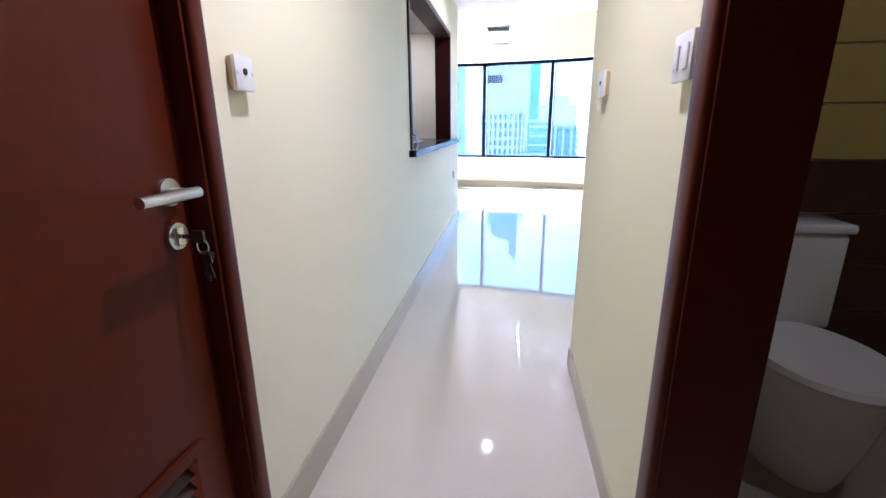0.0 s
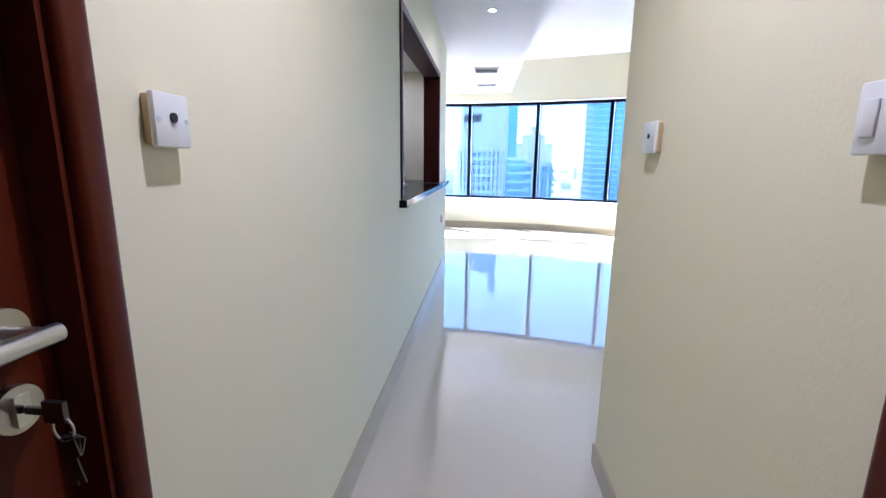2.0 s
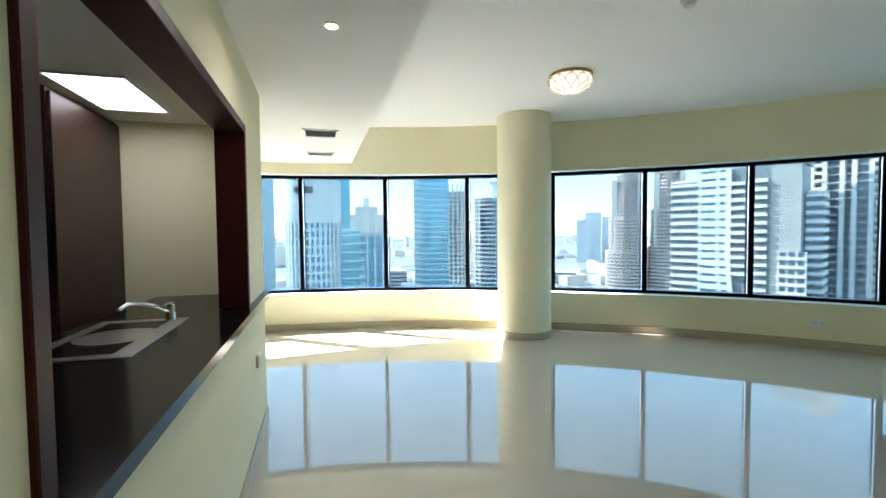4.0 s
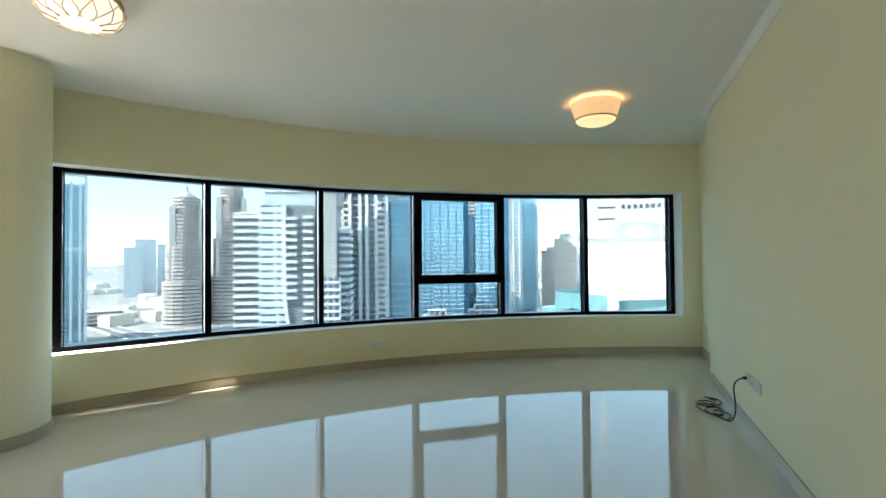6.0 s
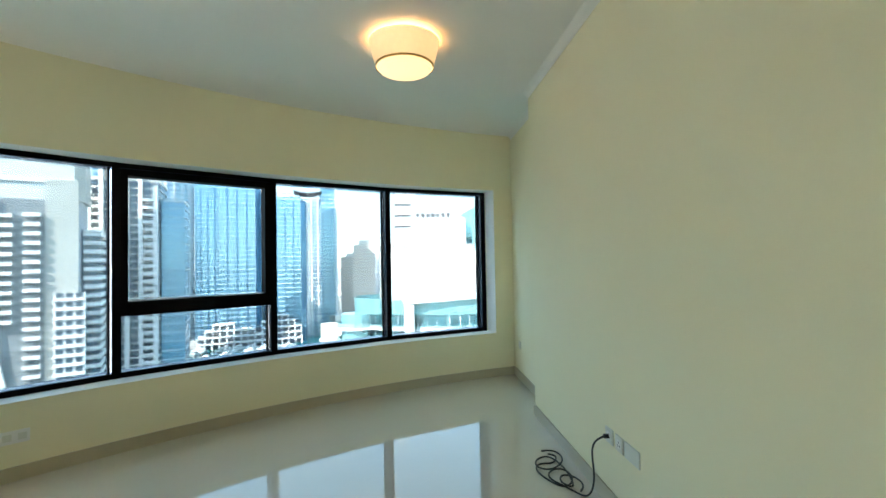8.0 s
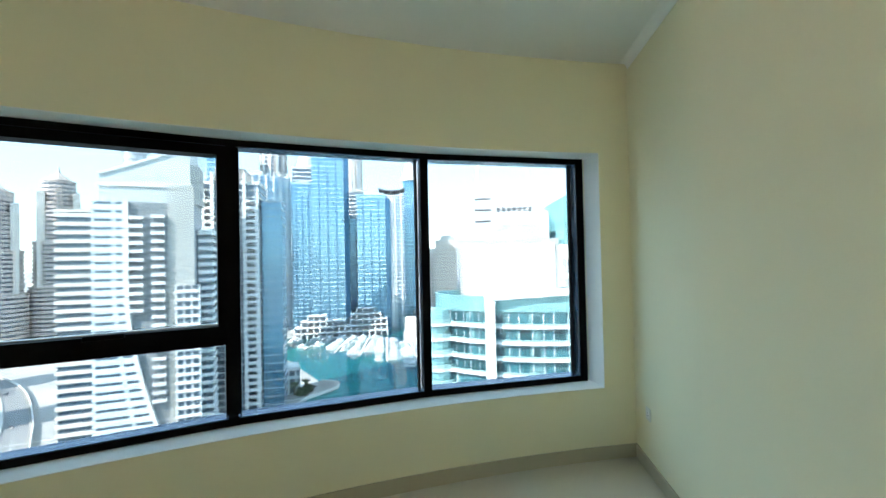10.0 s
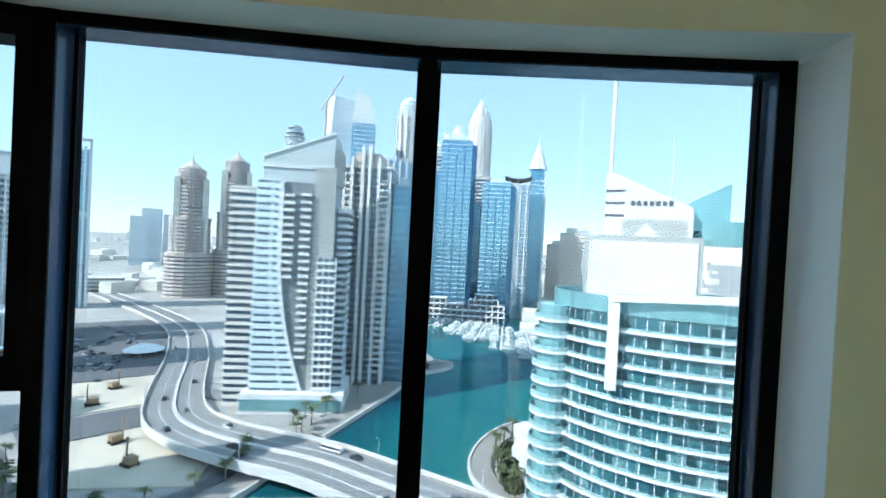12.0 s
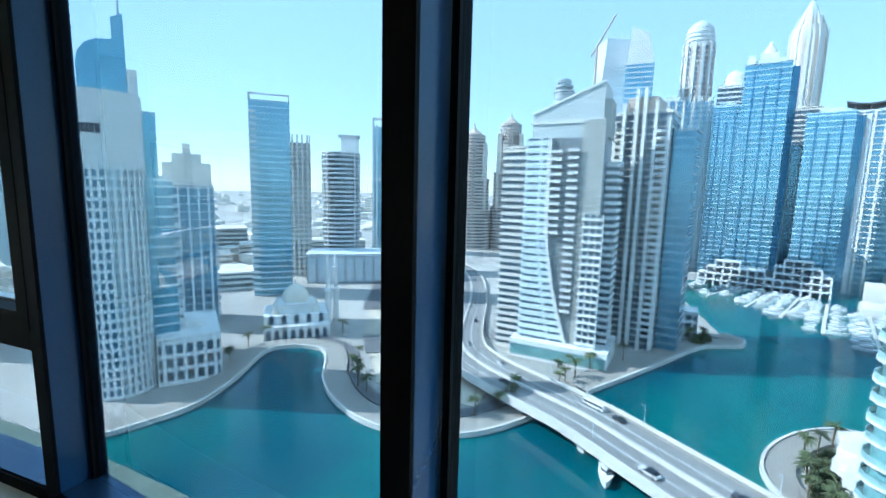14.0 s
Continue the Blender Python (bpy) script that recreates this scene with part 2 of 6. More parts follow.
structure("wall_corridor_right", boxes((XR, -3.8, 0, XR + THICK, DOOR_S - 0.05, SOFFIT), (XR, DOOR_S - 0.05, DOOR_H + 0.05, XR + THICK, DOOR_R + 0.03, SOFFIT), (XR, DOOR_R + 0.03, 0, XR + THICK, -THICK, SOFFIT)),
          WALL, "cream painted corridor wall beside the bathroom door", "wall")
structure("wall_south", boxes((XR, -THICK, 0, 6.755, 0, CEILING), (6.755, -THICK - 0.16, 0, 8.5, -0.16, CEILING)), WALL, "cream painted long wall with a shallow recess", "wall")
structure("wall_back", boxes((-THICK, -3.93, 0, 2.9, -3.8, SOFFIT)), WALL, "cream painted corridor end wall", "wall")
structure("wall_kitchen_end", boxes((-2.8, 3.35, 0, -THICK, 3.47, SOFFIT)), WALL, "cream painted kitchen end wall", "wall")
structure("wall_west", boxes((-2.93, -3.8, 0, -2.8, 6.5, CEILING)), WALL, "cream painted outer wall", "wall")
structure("wall_kitchen_south", boxes((-2.8, -0.75, 0, -THICK, -0.65, SOFFIT)), WALL, "cream painted kitchen wall", "wall")
structure("wall_bath_east", boxes((2.8, -3.8, 0, 2.93, -THICK, SOFFIT)), TILE_CREAM, "yellow cream bathroom wall", "wall")
structure("baseboard_left", boxes((0, DOOR_N + 0.07, 0, 0.010, 3.47, 0.13), (0.0, -3.8, 0, 0.010, DOOR_S - 0.07, 0.095)), SKIRT, "beige tile skirting in the corridor", "skirting")
structure("baseboard_right", boxes((XR - 0.010, DOOR_R + 0.07, 0, XR, 0.010, 0.095)), SKIRT, "beige tile skirting in the corridor", "skirting")
structure("baseboard_south", boxes((XR, 0, 0, 6.755, 0.010, 0.095), (6.755, -0.16, 0, 6.765, 0.010, 0.095), (6.765, -0.16, 0, 8.19, -0.150, 0.095)), SKIRT, "beige tile skirting under the long wall", "skirting")


# ---- windows ----
def window(k):
    """One bay between two mullions: frame bars, pane(s)."""
    a, b = A0 + STEP * k, A0 + STEP * (k + 1)
    pa, pb = Vector((*arc(R_FRAME, a), 0)), Vector((*arc(R_FRAME, b), 0))
    mid, run = (pa + pb) / 2, (pb - pa)
    w = run.length
    rz = math.atan2(run.y, run.x)
    m = Matrix.Translation(mid) @ Matrix.Rotation(rz, 4, "Z")   # local x along the bay, local -y outward
    opener = k in (2, 10)
    win = thing("window_%d" % (k + 1), "black aluminium awning window with a lower fixed pane" if opener else "black aluminium fixed window pane", "window", m, "facade windows", "structure")
    h = w / 2 - 0.024
    d0, d1 = -0.115, 0.0
    lo, hi = SILL + 0.004, HEAD - 0.004
    part("bottom_rail", boxes((-h, d0, lo, h, d1, lo + 0.045)), FRAME_RAIL, win, "bottom rail, sky reflection painted blue grey")
    part("top_rail", boxes((-h, d0, hi - 0.045, h, d1, hi)), FRAME_RAIL, win, "top rail, sky reflection painted blue grey")
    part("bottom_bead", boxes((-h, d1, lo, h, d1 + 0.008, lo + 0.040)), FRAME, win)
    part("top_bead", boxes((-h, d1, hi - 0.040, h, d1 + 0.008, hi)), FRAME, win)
    z0, z1 = lo + 0.045, hi - 0.045
    for s in (-1, 1):
        x0, x1 = sorted((s * h, s * (h - 0.014)))
        part("side_bead", boxes((x0, d0, z0, x1, d0 + 0.035, z1)), FRAME, win)
    if opener:
        zt = 1.005
        part("transom", boxes((-h, d0, zt, h, d1 + 0.010, zt + 0.06)), FRAME, win)
        sash = part("sash", boxes((-h + 0.002, -0.10, zt + 0.06, h - 0.002, d1 + 0.014, zt + 0.115), (-h + 0.002, -0.10, z1 - 0.055, h - 0.002, d1 + 0.014, z1), (-h + 0.002, -0.10, zt + 0.115, -h + 0.055, d1 + 0.014, z1 - 0.055),
                    (h - 0.055, -0.10, zt + 0.115, h - 0.002, d1 + 0.014, z1 - 0.055)), FRAME, win, "black opening sash")
        part("latch", rbox(-0.09, d1 + 0.014, zt + 0.098, 0.09, d1 + 0.04, zt + 0.125, 0.005), FRAME, sash, "black latch handle")
        part("sill_strip", boxes((-h + 0.055, -0.085, zt + 0.115, h - 0.055, -0.05, zt + 0.122)), STEEL, sash, "pale sealing strip")
        panes = [(-h + 0.05, zt + 0.11, h - 0.05, z1 - 0.05), (-h + 0.01, z0, h - 0.01, zt)]
    else:
        panes = [(-h + 0.01, z0, h - 0.01, z1)]
    for x0, za, x1, zb in panes:
        pane = part("pane", boxes((x0, -0.096, za - 0.004, x1, -0.088, zb + 0.004)), GLASS, win, "tinted window glass")
        pane.visible_shadow = False
    return win


def mullion(k, wide):
    x, y = arc(R_FRAME, A0 + STEP * k)
    m = Matrix.Translation((x, y, 0)) @ Matrix.Rotation(radians(A0 + STEP * k), 4, "Z")  # local x outward
    ob = thing("window_mullion", "black aluminium window mullion", "mullion", m, "facade mullions", "structure")
    lo, hi = SILL + 0.004, HEAD - 0.004
    part("core", boxes((-0.004, -0.024, lo, 0.128, 0.024, hi)), FRAME_SIDE, ob, "mullion sides tinted blue for sky reflection")
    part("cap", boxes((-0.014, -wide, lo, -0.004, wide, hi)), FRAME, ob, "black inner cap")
    return ob


for k in range(LAST):
    window(k)
for k in range(LAST + 1):
    mullion(k, 0.029)

# ---- column ----
column = thing("column", "round cream painted concrete column by the windows", "column", pose(3.05, 5.42, 0), kind="structure")
part("shaft", turned([(0.355, 0.0), (0.355, CEILING)], 64), WALL, column, smooth=True)
part("skirting_ring", turned([(0.357, 0.0), (0.367, 0.0), (0.367, 0.085), (0.357, 0.090)], 64, close=False), SKIRT, column, "beige tile skirting ring", smooth=True)


# ---- doors ----
def door_frame(name, x_face, side, label, north, width):
    """Lining and architraves of a corridor doorway; side +1 for a wall that lies towards +x."""
    f = thing(name, label, "door frame", kind="structure")
    xo = x_face + side * THICK
    a, b = sorted((x_face - side * 0.012, xo + side * 0.012))
    part("jamb", boxes((a, north, 0, b, north + 0.035, DOOR_H)), WOOD, f)
    part("jamb", boxes((a, DOOR_S - 0.035, 0, b, DOOR_S, DOOR_H)), WOOD, f)
    part("head", boxes((a, DOOR_S - 0.035, DOOR_H, b, north + 0.035, DOOR_H + 0.035)), WOOD, f)
    for y0, y1 in ((north + 0.008, north + 0.008 + width), (DOOR_S - 0.008 - width, DOOR_S - 0.008)):
        xa, xb = sorted((x_face, x_face - side * 0.026))
        part("architrave", rbox(xa, y0, 0, xb, y1, DOOR_H + 0.07, 0.011, 3), WOOD, f, "rounded architrave", smooth=True)
    xa, xb = sorted((x_face, x_face - side * 0.026))
    part("architrave", rbox(xa, DOOR_S - 0.008, DOOR_H + 0.008, xb, north + 0.008, DOOR_H + 0.07, 0.011, 3), WOOD, f, "rounded architrave", smooth=True)
    return f


door_frame("door_frame_left", 0.0, -1, "dark red brown wooden door frame of the closed door", DOOR_N, 0.045)
door_frame("door_frame_bath", XR, 1, "dark red brown wooden frame of the bathroom doorway", DOOR_R, 0.067)


# ---- corridor things ----
def prism_x(points, x0, x1, bm=None):
    """A prism of (y, z) points between two x."""
    bm = bm or bmesh.new()
    a = [bm.verts.new((x0, y, z)) for y, z in points]
    b = [bm.verts.new((x1, y, z)) for y, z in points]
    k = len(points)
    bm.faces.new(a)
    bm.faces.new(b[::-1])
    for i in range(k):
        bm.faces.new((a[i], b[i], b[(i + 1) % k], a[(i + 1) % k]))
    return bm


def disc_x(x0, x1, y, z, r, seg=24, bm=None):
    return prism_x([(y + r * math.cos(2 * math.pi * i / seg), z + r * math.sin(2 * math.pi * i / seg)) for i in range(seg)], x0, x1, bm)


door = thing("door_1", "closed dark red brown veneered door with keys in the lock", "door", kind="structure")
XL = -0.030
part("leaf", boxes((XL - 0.042, DOOR_S + 0.004, 0.006, XL, DOOR_N - 0.004, 0.22), (XL - 0.042, DOOR_S + 0.004, 0.22, XL, DOOR_S + 0.19, 0.475), (XL - 0.042, DOOR_N - 0.115, 0.22, XL, DOOR_N - 0.004, 0.475),
                   (XL - 0.042, DOOR_S + 0.004, 0.475, XL, DOOR_N - 0.004, DOOR_H - 0.004)), WOOD, door)
grille = part("vent_grille", boxes((XL, DOOR_S + 0.165, 0.195, XL + 0.010, DOOR_N - 0.09, 0.22), (XL, DOOR_S + 0.165, 0.475, XL + 0.010, DOOR_N - 0.09, 0.50),
              (XL, DOOR_S + 0.165, 0.22, XL + 0.010, DOOR_S + 0.19, 0.475), (XL, DOOR_N - 0.115, 0.22, XL + 0.010, DOOR_N - 0.09, 0.475)), WOOD, door, "brown louvred vent grille")
for i in range(7):
    z = 0.232 + i * 0.035
    bm = boxes((-0.022, DOOR_S + 0.19, -0.003, 0.022, DOOR_N - 0.115, 0.003))
    part("slat", bm, WOOD_DARK, grille, at=Matrix.Translation((XL - 0.02, 0, z)) @ Matrix.Rotation(radians(40), 4, "Y"))
HY = DOOR_N - 0.055
lever = part("door_handle", disc_x(XL, XL + 0.009, HY, 1.02, 0.026), STEEL, door, "brushed steel lever handle", smooth=True)
part("neck", tube([(XL + 0.009, HY, 1.02), (XL + 0.055, HY, 1.02)], 0.009, 12), STEEL, lever, smooth=True)
part("lever", tube([(XL + 0.056, HY + 0.012, 1.02), (XL + 0.056, HY - 0.128, 1.02)], 0.0105, 14), STEEL, lever, smooth=True)
lock = part("lock_rosette", disc_x(XL, XL + 0.009, HY, 0.935, 0.026), STEEL, door, "brushed steel lock rosette", smooth=True)
part("cylinder", boxes((XL + 0.009, HY - 0.008, 0.918, XL + 0.014, HY + 0.008, 0.952)), CHROME, lock)
keys = thing("key_bunch", "bunch of dark keys hanging in the door lock", "keys", pose(XL + 0.016, HY, 0.935))
part("key", boxes((0.0, -0.002, -0.004, 0.022, 0.002, 0.004), (0.022, -0.003, -0.012, 0.046, 0.003, 0.012)), DARK_METAL, keys)
part("ring", tube([(0.040 + 0.012 * math.cos(a), 0.0, -0.020 + 0.014 * math.sin(a)) for a in [i * math.pi / 7 for i in range(15)]], 0.0014, 6), STEEL, keys)
for i, (tilt, L) in enumerate(((-14, 0.055), (4, 0.06), (18, 0.052))):
    k = prism([(-0.010, 0), (0.010, 0), (0.010, -0.022), (0.004, -0.026), (0.004, -L), (-0.004, -L), (-0.004, -0.026), (-0.010, -0.022)], -0.001, 0.001)
    part("hanging_key", k, DARK_METAL, keys, at=Matrix.Translation((0.040 + i * 0.004, 0.003 * i, -0.030)) @ Matrix.Rotation(radians(tilt), 4, "Y") @ Matrix.Rotation(radians(90), 4, "X"))


BACK_BOX = material("tan_plastic", (0.50, 0.38, 0.20), 0.5, var=0.05)


def wall_plate(name, label, x, side, y0, y1, z0, z1, rockers):
    """A switch plate on a corridor wall; side +1 faces +x."""
    m = Matrix.Translation((x + side * 0.0125, (y0 + y1) / 2, (z0 + z1) / 2)) @ Matrix.Rotation(0 if side > 0 else math.pi, 4, "Z")
    p = thing(name, label, "switch", m)
    w, h = (y1 - y0) / 2, (z1 - z0) / 2
    part("back_box", rbox(-0.012, -w + 0.003, -h + 0.003, 0.001, w - 0.003, h - 0.003, 0.003), BACK_BOX, p, "tan surface-mounted back box", smooth=True)
    part("plate", rbox(0, -w, -h, 0.010, w, h, 0.003), PLASTIC, p, smooth=True)
    n = len(rockers)
    for i, r in enumerate(rockers):
        c = -w + (i + 0.5) * 2 * w / n
        if r == "rocker":
            part("rocker", rbox(0.009, c - 0.011, -0.022, 0.0135, c + 0.011, 0.022, 0.0018), PLASTIC, p, smooth=True)
        else:
            part("indicator", disc_x(0.0095, 0.0125, c, 0.004, 0.007, 16), BLACK, p, "small dark round button", smooth=True)
            part("screw", disc_x(0.0095, 0.0108, c - 0.028, 0.0, 0.004, 12), STEEL, p)
            part("screw", disc_x(0.0095, 0.0108, c + 0.028, 0.0, 0.004, 12), STEEL, p)
    return p


wall_plate("bell_switch", "white square wall plate with a round button beside the door", 0.0, 1, -1.055, -0.985, 1.213, 1.287, ["button"])
wall_plate("light_switch", "white double rocker light switch beside the bathroom door", XR, -1, -1.11, -1.02, 1.21, 1.295, ["rocker", "rocker"])
wall_plate("wall_thermostat", "small white wall control with a dark round button", XR, -1, -0.36, -0.275, 1.225, 1.31, ["button"])

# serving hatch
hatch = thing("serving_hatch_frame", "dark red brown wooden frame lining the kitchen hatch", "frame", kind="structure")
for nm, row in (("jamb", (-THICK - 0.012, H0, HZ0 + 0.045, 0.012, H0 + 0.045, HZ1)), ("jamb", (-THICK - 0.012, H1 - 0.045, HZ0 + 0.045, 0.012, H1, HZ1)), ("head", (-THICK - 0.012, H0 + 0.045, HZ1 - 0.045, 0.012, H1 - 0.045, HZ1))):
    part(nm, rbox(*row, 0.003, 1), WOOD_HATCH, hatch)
counter = thing("worktop", "black polished granite worktop running through the serving hatch", "worktop")
for row in ((-0.66, H0 + 0.002, 0.045, H1 - 0.002), (-0.66, H1 - 0.002, -THICK, 3.35), (0.001, H1 - 0.002, 0.045, 3.465), (0.001, H0 - 0.05, 0.045, H0 + 0.002), (-0.66, -0.2, -THICK, H0 + 0.002)):
    part("slab", boxes((row[0], row[1], HZ0 + 0.002, row[2], row[3], HZ0 + 0.042)), GRANITE, counter)
ZC = HZ0 + 0.042
sink = thing("sink", "stainless steel kitchen sink set in the worktop", "sink", pose(-0.40, 2.10, ZC))
part("rim", boxes((-0.20, -0.36, 0, 0.17, -0.31, 0.004), (-0.20, 0.31, 0, 0.17, 0.36, 0.004), (-0.20, -0.31, 0, -0.16, 0.31, 0.004), (0.10, -0.31, 0, 0.17, 0.31, 0.004)), STEEL, sink)
part("bowl", turned([(0.150, 0.0035), (0.140, 0.002), (0.120, 0.0018), (0.02, 0.0016)], 32), STEEL, sink, smooth=True)
tap = thing("kitchen_tap", "chrome swivel kitchen tap with a lever", "tap", pose(-0.30, 2.42, ZC + 0.004))
part("body", turned([(0.026, 0), (0.024, 0.006), (0.021, 0.05), (0.021, 0.072), (0.0, 0.072)], 24), CHROME, tap, smooth=True)
part("spout", tube([(0, 0, 0.04), (-0.04, -0.06, 0.075), (-0.08, -0.12, 0.10), (-0.12, -0.17, 0.105), (-0.14, -0.20, 0.085)], 0.011, 12), CHROME, tap, smooth=True)
part("lever", rbox(-0.013, -0.10, 0.074, 0.013, 0.012, 0.086, 0.005), CHROME, tap, smooth=True)
cab = thing("tall_cabinet", "dark brown tall kitchen cabinet", "cabinet", pose(-1.15, 2.96, 0))
part("carcass", boxes((-0.3, -0.38, 0, 0.3, 0.38, 2.12)), WOOD_DARK, cab)
part("door", rbox(0.302, -0.375, 0.1, 0.322, 0.375, 2.1, 0.003, 1), WOOD_DARK, cab)
base_cab = thing("base_cabinet", "dark brown kitchen base cabinet under the worktop", "cabinet")
part("carcass", boxes((-0.62, -0.2, 0.0, -THICK - 0.002, 3.34, HZ0)), WOOD_DARK, base_cab)
structure("ceiling_kitchen", boxes((-2.8, -0.65, 2.14, -THICK - 0.001, 3.35, 2.20)), CEIL, "white kitchen ceiling", "ceiling")
PANEL = material("lit_diffuser", (0.8, 0.8, 0.8), 0.5, emit=((1.0, 0.98, 0.94), 0.35))
panel = thing("ceiling_panel_light", "square lit panel light in the kitchen ceiling", "light", pose(-0.62, 2.72, 2.14))
part("frame", boxes((-0.17, -0.31, -0.012, 0.17, -0.30, 0), (-0.17, 0.30, -0.012, 0.17, 0.31, 0), (-0.17, -0.30, -0.012, -0.16, 0.30, 0), (0.16, -0.30, -0.012, 0.17, 0.30, 0)), PLASTIC, panel)
part("diffuser", boxes((-0.16, -0.30, -0.008, 0.16, 0.30, -0.002)), PANEL, panel)

# ceiling fittings
BULB = material("lit_bulb", (0.9, 0.85, 0.7), 0.4, emit=((1.0, 0.80, 0.52), 6.0))
GLOW = material("lit_fabric_shade", (0.85, 0.74, 0.55), 0.8, var=0.05, scale=30, fine=400, bump=0.2, emit=((1.0, 0.58, 0.24), 0.032))
GLOW2 = material("lit_fabric_diffuser", (0.85, 0.78, 0.62), 0.8, var=0.03, emit=((1.0, 0.66, 0.30), 0.05))
BRASS = material("aged_brass", (0.52, 0.36, 0.14), 0.3, 1.0, var=0.15, scale=30)
CRYSTAL = material("frosted_lit_glass", (0.9, 0.88, 0.8), 0.15, var=0.1, scale=40, emit=((1.0, 0.92, 0.72), 0.045), coat=0.6)

def downlight(x, y, watts, group):
    d = thing("downlight", "small round recessed downlight, lit", "light", pose(x, y, SOFFIT), group)
    part("bezel", turned([(0.026, -0.001), (0.045, -0.001), (0.045, -0.006), (0.038, -0.009), (0.026, -0.006)], 32, close=False), PLASTIC, d, smooth=True)
    part("lens", turned([(0.027, -0.004), (0.018, -0.006), (0.0, -0.007)], 24, close=False), BULB, d)
    beam = bpy.data.lights.new("downlight_beam", "SPOT")
    beam.energy, beam.color, beam.spot_size, beam.spot_blend, beam.shadow_soft_size = watts, (1.0, 0.93, 0.84), radians(160), 1.0, 0.012
    new("downlight_beam", beam).matrix_world = pose(x, y, SOFFIT - 0.012)


downlight(0.475, 2.24, 0.9, "corridor downlights")
# Unseen fitting, added to brighten the near corridor walls.
downlight(0.475, -0.98, 2.0, "corridor downlights")
# No lamp is in view here; this one is added to lift the dim bathroom.
downlight(1.9, -1.15, 0.26, "bathroom downlight")

GRILLE_DARK = material("dark_duct", (0.03, 0.03, 0.03), 0.7)


def ceiling_vent(x, y, w, d):
    v = thing("ceiling_vent", "white slatted air conditioning grille in the lowered ceiling", "vent", pose(x, y, SOFFIT), "air grilles")
    part("backing", boxes((-w / 2 + 0.02, -d / 2 + 0.02, -0.004, w / 2 - 0.02, d / 2 - 0.02, -0.001)), GRILLE_DARK, v, "dark duct opening")
    part("frame", boxes((-w / 2, -d / 2, -0.012, w / 2, -d / 2 + 0.025, -0.001), (-w / 2, d / 2 - 0.025, -0.012, w / 2, d / 2, -0.001), (-w / 2, -d / 2 + 0.025, -0.012, -w / 2 + 0.025, d / 2 - 0.025, -0.001),
                        (w / 2 - 0.025, -d / 2 + 0.025, -0.012, w / 2, d / 2 - 0.025, -0.001)), PLASTIC, v)
    n = 7
    slat = mesh_of("slat", boxes((-w / 2 + 0.025, -0.017, -0.0008, w / 2 - 0.025, 0.017, 0.0008)), PLASTIC)
    for i in range(n):
        yy = -d / 2 + 0.045 + i * (d - 0.09) / (n - 1)
        part("slat", slat, PLASTIC, v, at=Matrix.Translation((0, yy, -0.012)) @ Matrix.Rotation(radians(14), 4, "X"))


ceiling_vent(0.43, 4.62, 0.34, 0.34)
ceiling_vent(0.43, 5.80, 0.34, 0.22)

drum = thing("drum_ceiling_lamp", "cream fabric drum ceiling lamp glowing warm orange", "lamp", pose(5.82, 1.12, CEILING) @ Matrix.Scale(1.15, 4))
part("shade", turned([(0.205, -0.020), (0.209, -0.020), (0.170, -0.165), (0.166, -0.165), (0.205, -0.020)], 48, close=False), GLOW, drum, smooth=True)
part("trim_band", turned([(0.1705, -0.158), (0.175, -0.158), (0.173, -0.168), (0.166, -0.168)], 48, close=False), BRASS, drum, "thin brown trim band", smooth=True)
part("diffuser", turned([(0.165, -0.160), (0.150, -0.185), (0.10, -0.205), (0.0, -0.212)], 40, close=False), GLOW2, drum, smooth=True)
part("ceiling_plate", turned([(0.06, -0.001), (0.06, -0.02), (0.0, -0.02)], 24, close=False), BRASS, drum)
lamp_in = bpy.data.lights.new("drum_bulb", "POINT")
lamp_in.energy, lamp_in.color, lamp_in.shadow_soft_size = 0.22, (1.0, 0.52, 0.20), 0.05
new("drum_bulb", lamp_in).matrix_world = pose(5.82, 1.12, CEILING - 0.08)

glass_lamp = thing("glass_ceiling_lamp", "round brass ceiling lamp with lit patterned glass", "lamp", pose(2.79, 3.87, CEILING))
part("brass_plate", turned([(0.10, -0.001), (0.205, -0.001), (0.210, -0.012), (0.205, -0.030), (0.10, -0.030)], 48, close=False), BRASS, glass_lamp, smooth=True)
part("glass_bowl", turned([(0.200, -0.030), (0.212, -0.060), (0.205, -0.105), (0.170, -0.145), (0.10, -0.165), (0.0, -0.170)], 40, close=False), CRYSTAL, glass_lamp, smooth=True)
N_RIB = 12
for i in range(N_RIB):
    a0 = 2 * math.pi * i / N_RIB
    for s in (1, -1):
        line = [((r + 0.003) * math.cos(a0 + s * f), (r + 0.003) * math.sin(a0 + s * f), z) for r, z, f in ((0.202, -0.032, 0.0), (0.212, -0.060, 0.13), (0.205, -0.105, 0.30), (0.170, -0.145, 0.46), (0.10, -0.165, 0.60))]
        part("rib", tube(line, 0.003, 6), BRASS, glass_lamp, "thin brass lattice rib")
    part("bead", turned([(0.0, -0.008), (0.007, -0.004), (0.008, 0.002), (0.0, 0.009)], 10), BRASS, glass_lamp, at=Matrix.Translation((0.214 * math.cos(a0), 0.214 * math.sin(a0), -0.052)))
smoke = thing("smoke_detector", "cream round smoke detector on the ceiling", "detector", pose(2.78, 2.43, CEILING))
part("base", turned([(0.052, -0.001), (0.055, -0.012), (0.050, -0.022), (0.0, -0.022)], 32), PLASTIC_GREY, smoke, smooth=True)
part("sensor_head", turned([(0.040, -0.022), (0.036, -0.045), (0.026, -0.052), (0.0, -0.052)], 32), PLASTIC_GREY, smoke, smooth=True)


